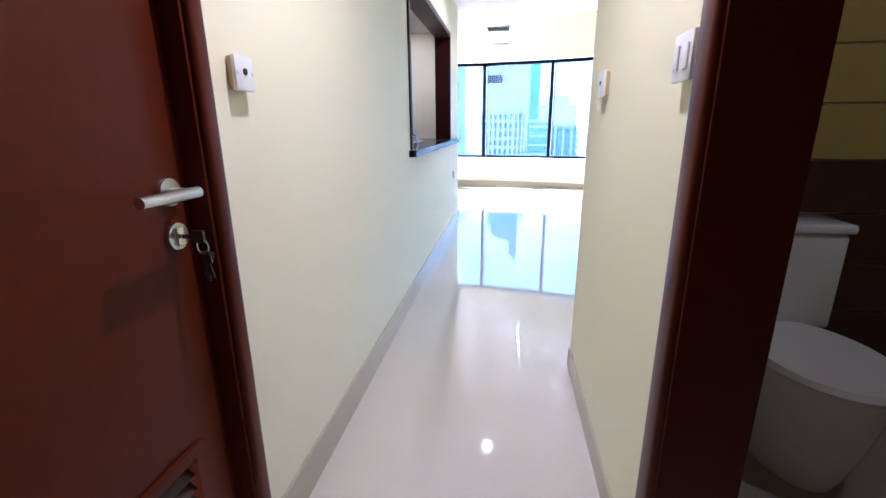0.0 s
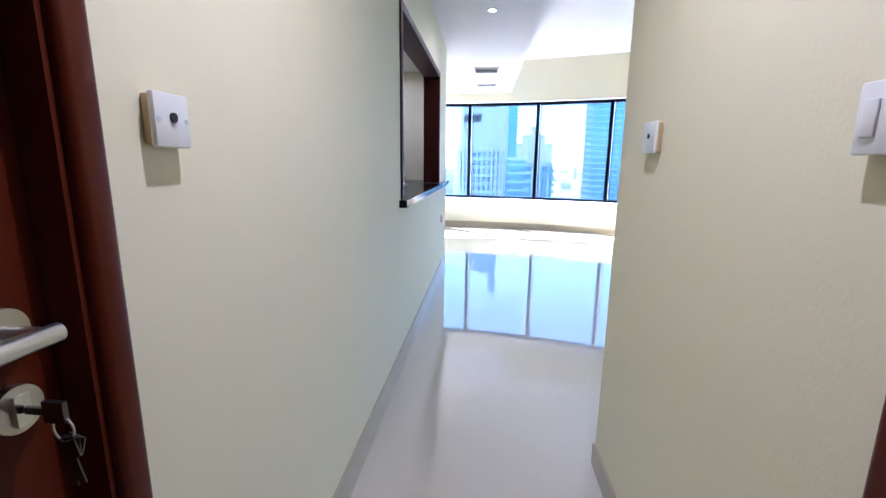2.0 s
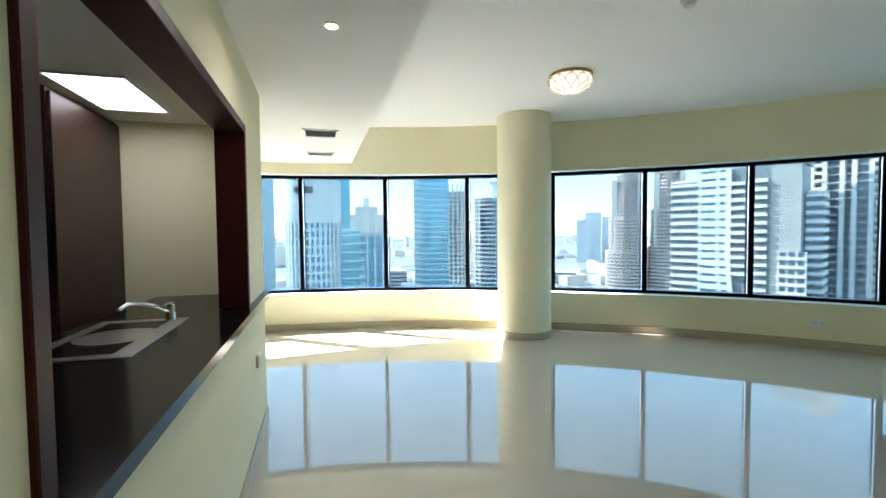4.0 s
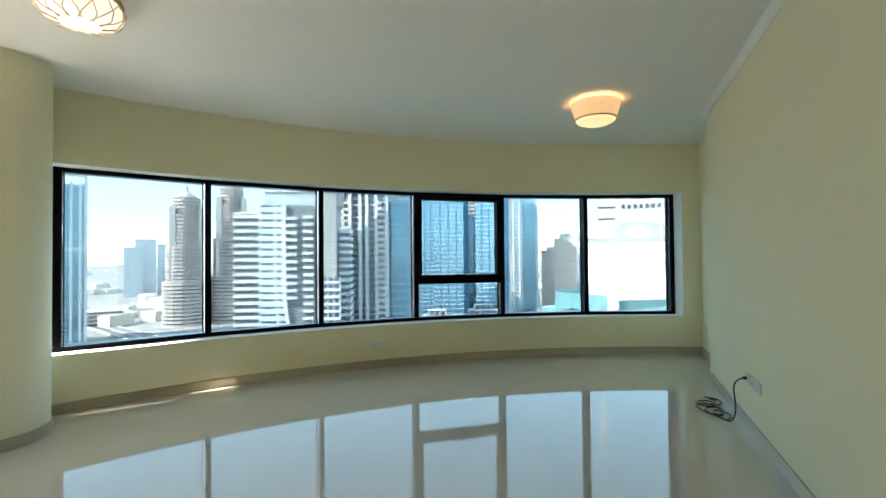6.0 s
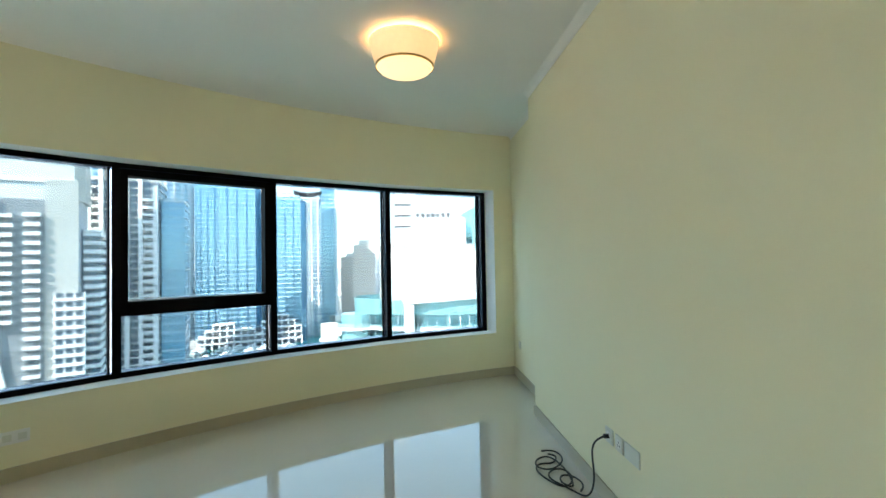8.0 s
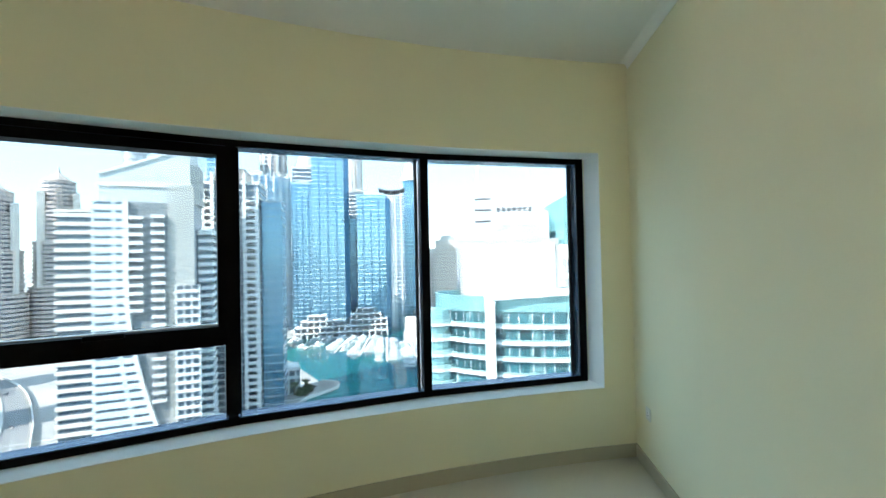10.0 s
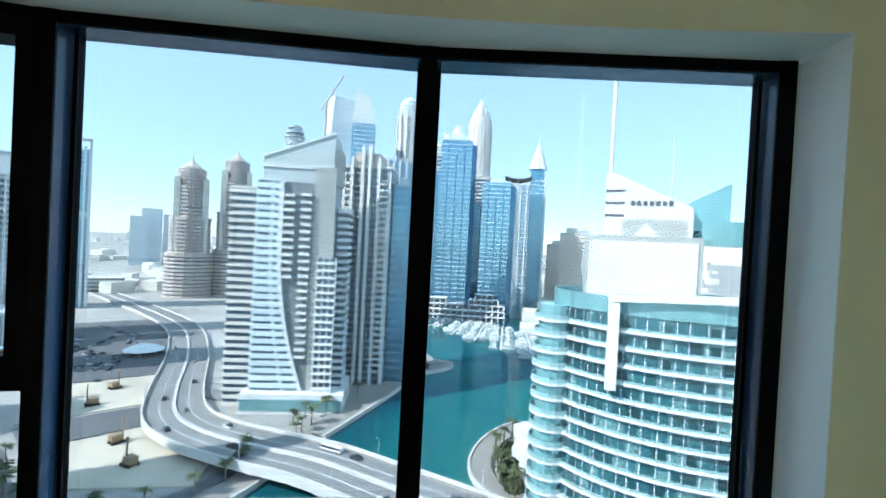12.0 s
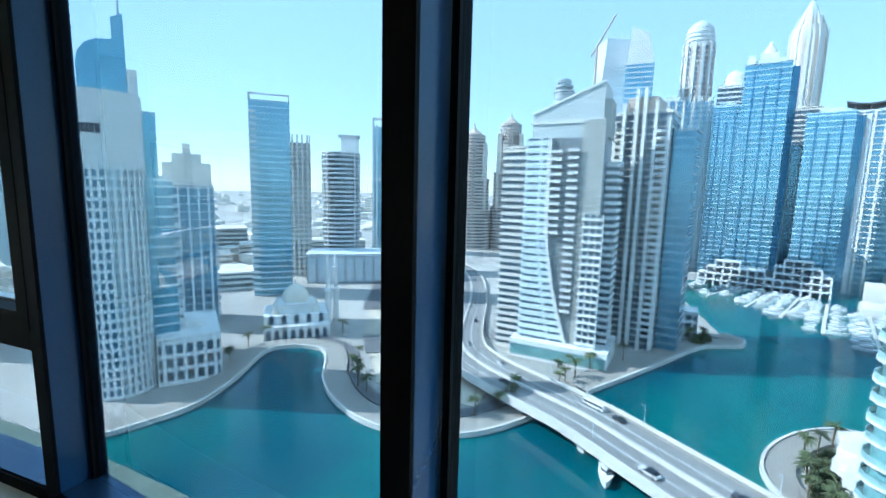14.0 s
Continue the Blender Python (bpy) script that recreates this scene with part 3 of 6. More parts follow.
# sockets on the long wall
def socket_y(name, label, x0, x1, z0, z1, y, holes, mat):
    s = thing(name, label, "socket", pose((x0 + x1) / 2, y, (z0 + z1) / 2))
    w, h = (x1 - x0) / 2, (z1 - z0) / 2
    part("plate", rbox(-w, 0, -h, w, 0.009, h, 0.003), mat, s, smooth=True)
    for cx in holes:
        part("insert", boxes((cx - 0.022, 0.009, -0.022, cx + 0.022, 0.0105, 0.022)), PLASTIC, s)
        for dx, dz in ((0, 0.010), (-0.010, -0.008), (0.010, -0.008)):
            part("hole", boxes((cx + dx - 0.003, 0.0105, dz - 0.005, cx + dx + 0.003, 0.0112, dz + 0.005)), BLACK, s)
    return s


socket_y("wall_socket", "ivory single power socket low on the wall", 5.215, 5.305, 0.36, 0.445, 0.0, [0.0], PLASTIC_GREY)
socket_y("data_socket", "ivory data outlet plate low on the wall", 5.10, 5.185, 0.36, 0.445, 0.0, [0.0], PLASTIC_GREY)
socket_y("blank_plate", "pale grey blank double wall plate", 4.935, 5.085, 0.36, 0.445, 0.0, [], PLASTIC_GREY)
socket_y("recess_socket", "small ivory socket in the wall recess", 7.85, 7.93, 0.36, 0.445, -0.16, [0.0], PLASTIC_GREY)
s1 = wall_plate("hatch_wall_socket", "small white socket under the worktop's end", 0.0, 1, 2.95, 3.03, 0.56, 0.64, ["rocker"])
a = radians(43.0)
ww = thing("window_wall_socket", "white double socket low on the curved wall", "socket", Matrix.Translation((CX + R_WALL * math.cos(a), CY + R_WALL * math.sin(a), 0.29)) @ Matrix.Rotation(a + math.pi, 4, "Z"))
part("plate", rbox(0, -0.075, -0.043, 0.009, 0.075, 0.043, 0.003), PLASTIC, ww, smooth=True)
for c in (-0.037, 0.037):
    part("insert", boxes((0.009, c - 0.022, -0.022, 0.0108, c + 0.022, 0.022)), PLASTIC_GREY, ww)

cable = thing("power_cable", "tangled black power cable plugged into the low socket", "cable")
pts = [(5.26, 0.030, 0.40), (5.275, 0.075, 0.385), (5.29, 0.10, 0.33), (5.30, 0.09, 0.25), (5.31, 0.075, 0.15), (5.33, 0.085, 0.05), (5.37, 0.11, 0.008), (5.43, 0.14, 0.006), (5.50, 0.18, 0.006), (5.56, 0.22, 0.006), (5.63, 0.25, 0.006),
       (5.70, 0.22, 0.008), (5.73, 0.15, 0.012), (5.68, 0.10, 0.014), (5.58, 0.10, 0.012), (5.50, 0.15, 0.014), (5.48, 0.21, 0.016), (5.55, 0.26, 0.018), (5.65, 0.29, 0.012), (5.76, 0.30, 0.006), (5.83, 0.24, 0.006), (5.80, 0.17, 0.006),
       (5.86, 0.11, 0.006), (5.92, 0.10, 0.012), (5.90, 0.16, 0.03)]
curve = bpy.data.curves.new("lead", "CURVE")
curve.dimensions, curve.bevel_depth, curve.bevel_resolution = "3D", 0.0055, 3
sp = curve.splines.new("NURBS")
sp.points.add(len(pts) - 1)
for q, c in zip(sp.points, pts):
    q.co = (*c, 1)
sp.order_u, sp.use_endpoint_u, sp.resolution_u = 4, True, 8
curve.materials.append(BLACK)
loops = curve.splines.new("NURBS")
coil = [(5.44, 0.11, 0.006), (5.50, 0.055, 0.007), (5.61, 0.08, 0.010), (5.64, 0.16, 0.014), (5.55, 0.20, 0.012), (5.46, 0.14, 0.014), (5.58, 0.115, 0.018), (5.76, 0.11, 0.014), (5.93, 0.15, 0.008),
        (5.88, 0.26, 0.008), (5.75, 0.29, 0.012), (5.69, 0.20, 0.018), (5.82, 0.075, 0.012), (5.97, 0.06, 0.006), (6.02, 0.12, 0.006), (5.95, 0.19, 0.03)]
loops.points.add(len(coil) - 1)
for q, c in zip(loops.points, coil):
    q.co = (*c, 1)
loops.order_u, loops.use_endpoint_u, loops.resolution_u = 3, True, 8
lead_ob = new("lead", curve)
lead_ob.parent = cable
part("plug", rbox(5.248, 0.0115, 0.390, 5.272, 0.040, 0.412, 0.005), BLACK, cable, smooth=True)

# ---- bathroom ----
toilet = thing("toilet", "white ceramic close-coupled toilet with closed lid", "toilet", pose(1.61, -0.14, 0))
part("cistern", rbox(-0.185, -0.19, 0.40, 0.185, -0.005, 0.76, 0.02, 3), CERAMIC, toilet, smooth=True)
part("cistern_lid", rbox(-0.195, -0.20, 0.76, 0.195, 0.0, 0.795, 0.012, 3), CERAMIC, toilet, smooth=True)
part("flush_button", turned([(0.022, 0.795), (0.020, 0.802), (0.0, 0.802)], 20), CHROME, toilet, at=Matrix.Translation((0, -0.10, 0)))


def oval(z0, z1, w0, w1, l0, l1, y0, seg=32):
    """A rounded bowl section from one oval to another, running from the cistern forwards."""
    bm = bmesh.new()
    rings = []
    for k in range(6):
        f = k / 5
        w, ln, z = w0 + (w1 - w0) * f ** 0.7, l0 + (l1 - l0) * f ** 0.7, z0 + (z1 - z0) * f
        rings.append([bm.verts.new((w * math.cos(2 * math.pi * i / seg), y0 - ln / 2 + ln / 2 * math.sin(2 * math.pi * i / seg), z)) for i in range(seg)])
    for r0, r1 in zip(rings, rings[1:]):
        for i in range(seg):
            bm.faces.new((r0[i], r0[(i + 1) % seg], r1[(i + 1) % seg], r1[i]))
    bm.faces.new(rings[0][::-1])
    bm.faces.new(rings[-1])
    return bm


part("bowl", oval(0.0, 0.39, 0.12, 0.185, 0.40, 0.50, -0.16), CERAMIC, toilet, smooth=True)
part("seat", oval(0.392, 0.405, 0.188, 0.190, 0.50, 0.51, -0.17), CERAMIC, toilet, smooth=True)
part("lid", oval(0.407, 0.425, 0.190, 0.186, 0.51, 0.50, -0.17), CERAMIC, toilet, smooth=True)
dado = tagged(new("bathroom_dado"), "dark brown tiles covering the lower bathroom walls", "wall tiles", kind="structure")
upper = tagged(new("bathroom_upper_tiles"), "yellow cream tiles on the upper bathroom walls", "wall tiles", kind="structure")
tile_b = mesh_of("tile", rbox(0.003, -0.012, 0.003, 0.297, 0.0, 0.197, 0.002, 1), TILE_BROWN)
tile_c = mesh_of("tile", rbox(0.003, -0.012, 0.003, 0.297, 0.0, 0.197, 0.002, 1), TILE_CREAM)
for i in range(6):
    for j in range(12):
        x = XR + THICK + 0.002 + 0.29 * i
        part("tile", tile_b if j < 5 else tile_c, TILE_BROWN, dado if j < 5 else upper, at=Matrix.Translation((x, -THICK - 0.001, 0.2 * j)))
structure("floor_bathroom", boxes((XR + THICK, -3.8, 0.0, 2.8, -THICK - 0.014, 0.004)), TILE_FLOOR, "grey beige bathroom floor tile", "floor")


# ---- outside: ground, water, roads ----
G = -62.0
SAND = material("pale_sand", (0.55, 0.48, 0.38), 0.9, var=0.28, scale=0.09, fine=0.6, bump=0.0)
GROUND = material("hazy_city_ground", (0.38, 0.36, 0.33), 0.9, var=0.45, scale=0.012, fine=0.12)
PAVING = material("beige_promenade_paving", (0.30, 0.28, 0.25), 0.85, var=0.15, scale=0.08, fine=1.5)
# Worn asphalt, its grey also lifted for distance haze.
ASPHALT = material("worn_asphalt", (0.13, 0.13, 0.135), 0.85, var=0.25, scale=0.08, fine=1.2)
ROADTOP = material("pale_concrete_road", (0.24, 0.235, 0.23), 0.85, var=0.15, scale=0.1, fine=1.5)
CONCRETE = material("pale_concrete", (0.60, 0.57, 0.53), 0.8, var=0.12, scale=0.2, fine=2)
LINE = material("white_road_paint", (0.75, 0.75, 0.72), 0.7, var=0.1)
LEAF = material("palm_leaf", (0.07, 0.09, 0.035), 0.7, var=0.3, scale=0.4, fine=3, rand=0.3)
HEDGE = material("dusty_shrub_leaf", (0.08, 0.10, 0.05), 0.8, var=0.35, scale=0.3, fine=3, rand=0.2)
TRUNK = material("palm_trunk", (0.16, 0.12, 0.08), 0.9, var=0.2, scale=2, fine=12)

WATER = bpy.data.materials.new("teal_marina_water")
WATER.use_nodes = True
wt = WATER.node_tree
wp = wt.nodes["Principled BSDF"]
wp.inputs["Roughness"].default_value = 0.12
wp.inputs["IOR"].default_value = 1.33
wc = wt.nodes.new("ShaderNodeTexCoord")
w1 = wt.nodes.new("ShaderNodeTexNoise")
w1.inputs["Scale"].default_value, w1.inputs["Detail"].default_value = 0.018, 3
ramp = wt.nodes.new("ShaderNodeValToRGB")
ramp.color_ramp.elements[0].position, ramp.color_ramp.elements[0].color = 0.35, (0.005, 0.070, 0.100, 1)
ramp.color_ramp.elements[1].position, ramp.color_ramp.elements[1].color = 0.68, (0.012, 0.165, 0.145, 1)
w2 = wt.nodes.new("ShaderNodeTexNoise")
w2.inputs["Scale"].default_value, w2.inputs["Detail"].default_value = 0.22, 6
wb = wt.nodes.new("ShaderNodeBump")
wb.inputs["Strength"].default_value, wb.inputs["Distance"].default_value = 0.25, 0.15
wt.links.new(wc.outputs["Object"], w1.inputs["Vector"])
wt.links.new(wc.outputs["Object"], w2.inputs["Vector"])
wt.links.new(w1.outputs["Fac"], ramp.inputs["Fac"])
wt.links.new(ramp.outputs["Color"], wp.inputs["Base Color"])
wt.links.new(w2.outputs["Fac"], wb.inputs["Height"])
wt.links.new(wb.outputs["Normal"], wp.inputs["Normal"])


def turn(x, y):
    """The city plan, swung a little about the flat."""
    dx, dy = x - 7.5, y - 0.8
    b = math.degrees(math.atan2(dx, dy))
    d = radians(1.9 if b < 20 else 1.9 - 0.9 * min(1.0, (b - 20) / 30))
    return 7.5 + dx * math.cos(d) + dy * math.sin(d), 0.8 - dx * math.sin(d) + dy * math.cos(d)


def turned_line(points):
    return [(*turn(p[0], p[1]), *p[2:]) for p in points]


def sheet(points, z):
    bm = bmesh.new()
    bm.faces.new([bm.verts.new((x, y, z)) for x, y in points])
    bmesh.ops.triangulate(bm, faces=list(bm.faces))
    return bm


def smooth_line(points, n=6):
    """Catmull-Rom through the points (tuples of any length)."""
    pts = [points[0]] + list(points) + [points[-1]]
    out = []
    for i in range(1, len(pts) - 2):
        p0, p1, p2, p3 = (np.array(p, float) for p in pts[i - 1:i + 3])
        for k in range(n):
            t = k / n
            out.append(tuple(0.5 * (2 * p1 + (p2 - p0) * t + (2 * p0 - 5 * p1 + 4 * p2 - p3) * t * t + (3 * p1 - p0 - 3 * p2 + p3) * t ** 3)))
    out.append(tuple(map(float, points[-1])))
    return out


def ribbon(line, off0, off1, dz0, dz1):
    """A solid strip along a line of (x, y, z): from off0 to off1 sideways, dz0 to dz1 in height."""
    bm = bmesh.new()
    rows = []
    for i, p in enumerate(line):
        a, b = line[max(i - 1, 0)], line[min(i + 1, len(line) - 1)]
        d = Vector((b[0] - a[0], b[1] - a[1], 0)).normalized()
        s = Vector((d.y, -d.x, 0))
        c = Vector(p[:3])
        rows.append([bm.verts.new(c + s * o + Vector((0, 0, z))) for o, z in ((off0, dz0), (off1, dz0), (off1, dz1), (off0, dz1))])
    for r0, r1 in zip(rows, rows[1:]):
        for k in range(4):
            bm.faces.new((r0[k], r0[(k + 1) % 4], r1[(k + 1) % 4], r1[k]))
    bm.faces.new(rows[0])
    bm.faces.new(rows[-1][::-1])
    return bm


structure("ground", sheet([(-4500, -4500), (4500, -4500), (4500, 4500), (-4500, 4500)], G), GROUND, "pale hazy city ground reaching the horizon", "ground")
SHORE_W = smooth_line(turned_line([(-90, 118), (-40, 127), (-7, 132), (10, 137), (20, 147), (28, 159), (35, 170), (42, 174), (50, 171), (56, 163), (54, 152), (49, 139), (47, 126), (48, 113), (52, 102), (60, 93), (72, 86), (86, 84), (99, 85)]), 5)
SHORE_E = smooth_line(turned_line([(119, 86), (154, 87), (192, 89), (203, 85), (212, 81), (220, 84), (222, 93)]), 5)
SPIT = smooth_line(turned_line([(165, 26), (160, 35), (148, 40), (134, 41), (122, 38), (114, 30), (110, 15)]), 5)
water_edge = SHORE_W + SHORE_E + turned_line([(262, 128), (298, 160), (326, 184), (342, 172), (350, 146), (356, 118), (380, 100), (520, 96), (520, 84), (400, 60), (300, 28), (200, 20)]) + SPIT + [(60, -20), (-90, -20)]
structure("water", sheet(water_edge, G + 0.02), WATER, "calm teal marina water", "water")


def z_line(line, z):
    return [(x, y, z) for x, y in line]


structure("pavement_west", ribbon(z_line(SHORE_W, G), -7.5, 0.0, 0.0, 1.1), PAVING, "beige waterside promenade", "pavement")
structure("pavement_east", ribbon(z_line(SHORE_E, G), -9.0, 0.0, 0.0, 1.1), PAVING, "beige waterside promenade", "pavement")
structure("pavement_spit", ribbon(z_line(SPIT, G), -6.0, 0.0, 0.0, 1.1), PAVING, "pale curved promenade tip", "pavement")
structure("quay_edge_west", ribbon(z_line(SHORE_W, G), 0.0, 0.7, -0.5, 1.5), CONCRETE, "pale quay edge", "kerb")
structure("quay_edge_east", ribbon(z_line(SHORE_E, G), 0.0, 0.7, -0.5, 1.5), CONCRETE, "pale quay edge", "kerb")
structure("quay_edge_spit", ribbon(z_line(SPIT, G), 0.0, 0.7, -0.5, 1.5), CONCRETE, "pale quay edge", "kerb")
structure("plot_sand_far", prism(turned_line([(95, 208), (130, 186), (112, 157), (77, 174)]), G, G + 0.5), SAND, "bare sandy building plot", "plot")
structure("plot_sand_near", prism(turned_line([(71, 151), (101, 137), (91, 103), (82, 97), (63, 127)]), G, G + 0.5), SAND, "bare sandy building plot", "plot")
structure("road_plot", prism(turned_line([(76, 172), (112, 155), (104, 139), (70, 153)]), G, G + 0.3), ASPHALT, "asphalt lane between the plots", "road")
structure("road_parking", prism(turned_line([(92, 212), (132, 188), (190, 235), (215, 300), (160, 330), (120, 262)]), G, G + 0.25), ASPHALT, "dark asphalt car park", "road")
structure("road_shore", ribbon(z_line(smooth_line(turned_line([(60, 182), (66, 160), (60, 140), (58, 120), (64, 106), (78, 96), (94, 96)]), 6), G), -2.2, 2.2, 0.0, 0.4), ASPHALT, "narrow curved service lane", "road")

# bridge and its road
DECK = smooth_line(turned_line([(92, 5, -56.5), (95, 30, -56.5), (97, 52, -56.5), (98.5, 72, -56.5), (97, 95, -57), (98, 116, -58), (105, 137, -59.5), (124, 163, -61), (158, 203, -61.2), (194, 255, -61.2), (216, 310, -61.2), (240, 400, -61.2), (270, 520, -61.2)]), 8)
bridge = thing("bridge", "pale concrete road bridge curving over the water", "bridge")
part("deck", ribbon(DECK, -9.5, 9.5, -1.6, 0.0), CONCRETE, bridge)
part("carriageway", ribbon(DECK, -8.2, -0.7, 0.0, 0.12), ROADTOP, bridge, "grey carriageway")
part("carriageway", ribbon(DECK, 0.7, 8.2, 0.0, 0.12), ROADTOP, bridge, "grey carriageway")
part("median", ribbon(DECK, -0.5, 0.5, 0.0, 0.7), CONCRETE, bridge)
for s in (-1, 1):
    part("parapet", ribbon(DECK, s * 9.1, s * 9.6, 0.0, 1.2), CONCRETE, bridge)
    part("footway", ribbon(DECK, *sorted((s * 8.2, s * 9.1)), 0.0, 0.25), PAVING, bridge)
dash = mesh_of("lane_mark", boxes((-1.8, -0.14, 0, 1.8, 0.14, 0.03)), LINE)
for i in range(4, 66):
    p, q = DECK[i], DECK[i + 1]
    rz = math.atan2(q[1] - p[1], q[0] - p[0])
    for off in (-4.4, 4.4):
        part("lane_mark", dash, LINE, bridge, at=Matrix.Translation((p[0] + off * math.sin(rz), p[1] - off * math.cos(rz), p[2] + 0.125)) @ Matrix.Rotation(rz, 4, "Z"))
for x, y in turned_line(((95.5, 38), (98, 66), (97, 88), (97.5, 108))):
    part("pier", boxes((x - 6, y - 1, G, x + 6, y + 1, -58.0)), CONCRETE, bridge)
ramp_line = smooth_line(turned_line([(196, 250, G + 0.3), (150, 190, G + 0.3), (132, 160, G + 0.3), (128, 140, G + 0.3), (134, 124, G + 0.3)]), 8)
structure("road_ramp", ribbon(ramp_line, -3.5, 3.5, 0.0, 0.3), ROADTOP, "grey side road beside the towers", "road")


# ---- outside: towers ----
TW_WHITE = material("white_tower_render", (0.72, 0.72, 0.70), 0.7, var=0.06, scale=0.08, fine=0.8, rand=0.05)
TW_CREAM = material("cream_tower_render", (0.70, 0.66, 0.59), 0.75, var=0.06, scale=0.08, fine=0.8, rand=0.05)
TW_BROWN = material("tan_tower_render", (0.52, 0.43, 0.37), 0.75, var=0.08, scale=0.08, fine=0.8, rand=0.05)
# Grey, pale cladding and dark glass tones include a lift for distance haze.
TW_GREY = material("grey_tower_cladding", (0.42, 0.45, 0.47), 0.6, var=0.08, scale=0.08, fine=0.8, rand=0.05)
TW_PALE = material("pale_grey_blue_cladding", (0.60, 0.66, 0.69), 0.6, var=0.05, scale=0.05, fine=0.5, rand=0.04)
TW_SCREEN = material("grey_beige_roof_screen", (0.40, 0.40, 0.37), 0.6, var=0.1, scale=0.1, fine=1)
GL_BLUE = material("blue_curtain_glass", (0.17, 0.37, 0.48), 0.16, 0.6, var=0.25, scale=0.12, fine=0.9, spec=0.8)
GL_DEEP = material("deep_blue_curtain_glass", (0.14, 0.30, 0.41), 0.16, 0.6, var=0.3, scale=0.12, fine=0.9, spec=0.8)
GL_BAND = material("pale_blue_spandrel", (0.46, 0.62, 0.70), 0.35, var=0.1, scale=0.1, fine=0.8)
# Darker copy of the blue glass; the shaded side is put into its colour.
GL_SHADE = material("deep_blue_shaded_glass", (0.07, 0.20, 0.32), 0.14, 0.6, var=0.3, scale=0.06, fine=0.6, spec=0.8)
GL_TEAL = material("teal_balcony_glass", (0.24, 0.46, 0.47), 0.14, 0.4, var=0.3, scale=0.3, fine=1.5, spec=0.8, rand=0.2)
GL_DARK = material("dark_window_glass", (0.095, 0.135, 0.17), 0.16, 0.2, var=0.4, scale=0.25, fine=1.2, spec=0.7)
TW_SAIL = material("pale_blue_white_panel", (0.66, 0.74, 0.76), 0.45, var=0.05, scale=0.1, fine=0.8, rand=0.04)
TW_TAN = material("pinkish_tan_render", (0.62, 0.53, 0.47), 0.75, var=0.08, scale=0.08, fine=0.8)
# Distance haze is mixed into this cladding colour.
TW_HAZE = material("blue_grey_cladding_haze_tinted", (0.36, 0.48, 0.53), 0.5, var=0.08, scale=0.05, fine=0.5)
TW_CROWN = material("pale_grey_green_screen", (0.52, 0.55, 0.54), 0.45, var=0.1, scale=0.1, fine=1)
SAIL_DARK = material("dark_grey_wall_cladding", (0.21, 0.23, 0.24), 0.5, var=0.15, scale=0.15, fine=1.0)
SIGN = material("dark_sign_letters", (0.10, 0.10, 0.11), 0.6)


def ngon(n, rx, ry=None, turn=0.0):
    ry = ry or rx
    return [(rx * math.cos(2 * math.pi * i / n + turn), ry * math.sin(2 * math.pi * i / n + turn)) for i in range(n)]


def rect(w, d):
    return [(-w / 2, -d / 2), (w / 2, -d / 2), (w / 2, d / 2), (-w / 2, d / 2)]


def grow(foot, by):
    out = []
    for x, y in foot:
        r = math.hypot(x, y)
        out.append((x + math.copysign(by, x) if abs(x) > 1e-6 else x, y + math.copysign(by, y) if abs(y) > 1e-6 else y) if len(foot) == 4 else (x * (r + by) / r, y * (r + by) / r))
    return out


def ring_mesh(name, foot, out, h, mat):
    return mesh_of(name, prism(grow(foot, out), 0, h), mat)


def stack(t, foot, z0, z1, pitch, glass, band, band_h, out, name="floor_band", body="body", at=None):
    """A storeyed block under the thing t: a body and one slab edge a storey."""
    m = at or Matrix()
    part(body, prism(foot, z0, z1), glass, t, at=m)
    ring = ring_mesh(name, foot, out, band_h, band)
    n = int((z1 - z0) / pitch)
    for i in range(n + 1):
        part(name, ring, band, t, at=m @ Matrix.Translation((0, 0, z0 + i * pitch)))
    part("roof_slab", ring_mesh("roof_slab", foot, out, 0.9, band), band, t, at=m @ Matrix.Translation((0, 0, z1 - 0.2)))


def piers(t, foot, z0, z1, per_side, w, out, mat, sides=None, at=None):
    """Upright strips on the sides of a footprint."""
    m = at or Matrix()
    me = mesh_of("pier", boxes((-w / 2, -0.3, z0, w / 2, out, z1)), mat)
    k = len(foot)
    for s in range(k):
        if sides is not None and s not in sides:
            continue
        (xa, ya), (xb, yb) = foot[s], foot[(s + 1) % k]
        rz = math.atan2(yb - ya, xb - xa)
        for i in range(per_side):
            f = (i + 0.5) / per_side if per_side > 1 else 0.5
            part("pier", me, mat, t, at=m @ Matrix.Translation((xa + (xb - xa) * f, ya + (yb - ya) * f, 0)) @ Matrix.Rotation(rz + math.pi, 4, "Z"))


def balconies(t, x, y, rz, z0, z1, pitch, w, d, mat, h=1.1, at=None):
    """A column of balconies at a place on the facade, one a storey."""
    m = (at or Matrix()) @ Matrix.Translation((x, y, 0)) @ Matrix.Rotation(rz, 4, "Z")
    bm = boxes((-w / 2, -d, 0, w / 2, 0, 0.25), (-w / 2, -d, 0.25, w / 2, -d + 0.15, h), (-w / 2, -d + 0.15, 0.25, -w / 2 + 0.15, 0, h), (w / 2 - 0.15, -d + 0.15, 0.25, w / 2, 0, h))
    me = mesh_of("balcony", bm, mat)
    n = int((z1 - z0) / pitch)
    for i in range(n):
        part("balcony", me, mat, t, at=m @ Matrix.Translation((0, 0, z0 + i * pitch)))


def tower(name, label, x, y, rz=None):
    """A tower's root; by default its local -y side faces the flat."""
    x, y = turn(x, y)
    if rz is None:
        rz = math.degrees(math.atan2(y - 1, x - 7)) - 90
    return thing(name, label, "tower", pose(x, y, 0, 0, 0, rz))


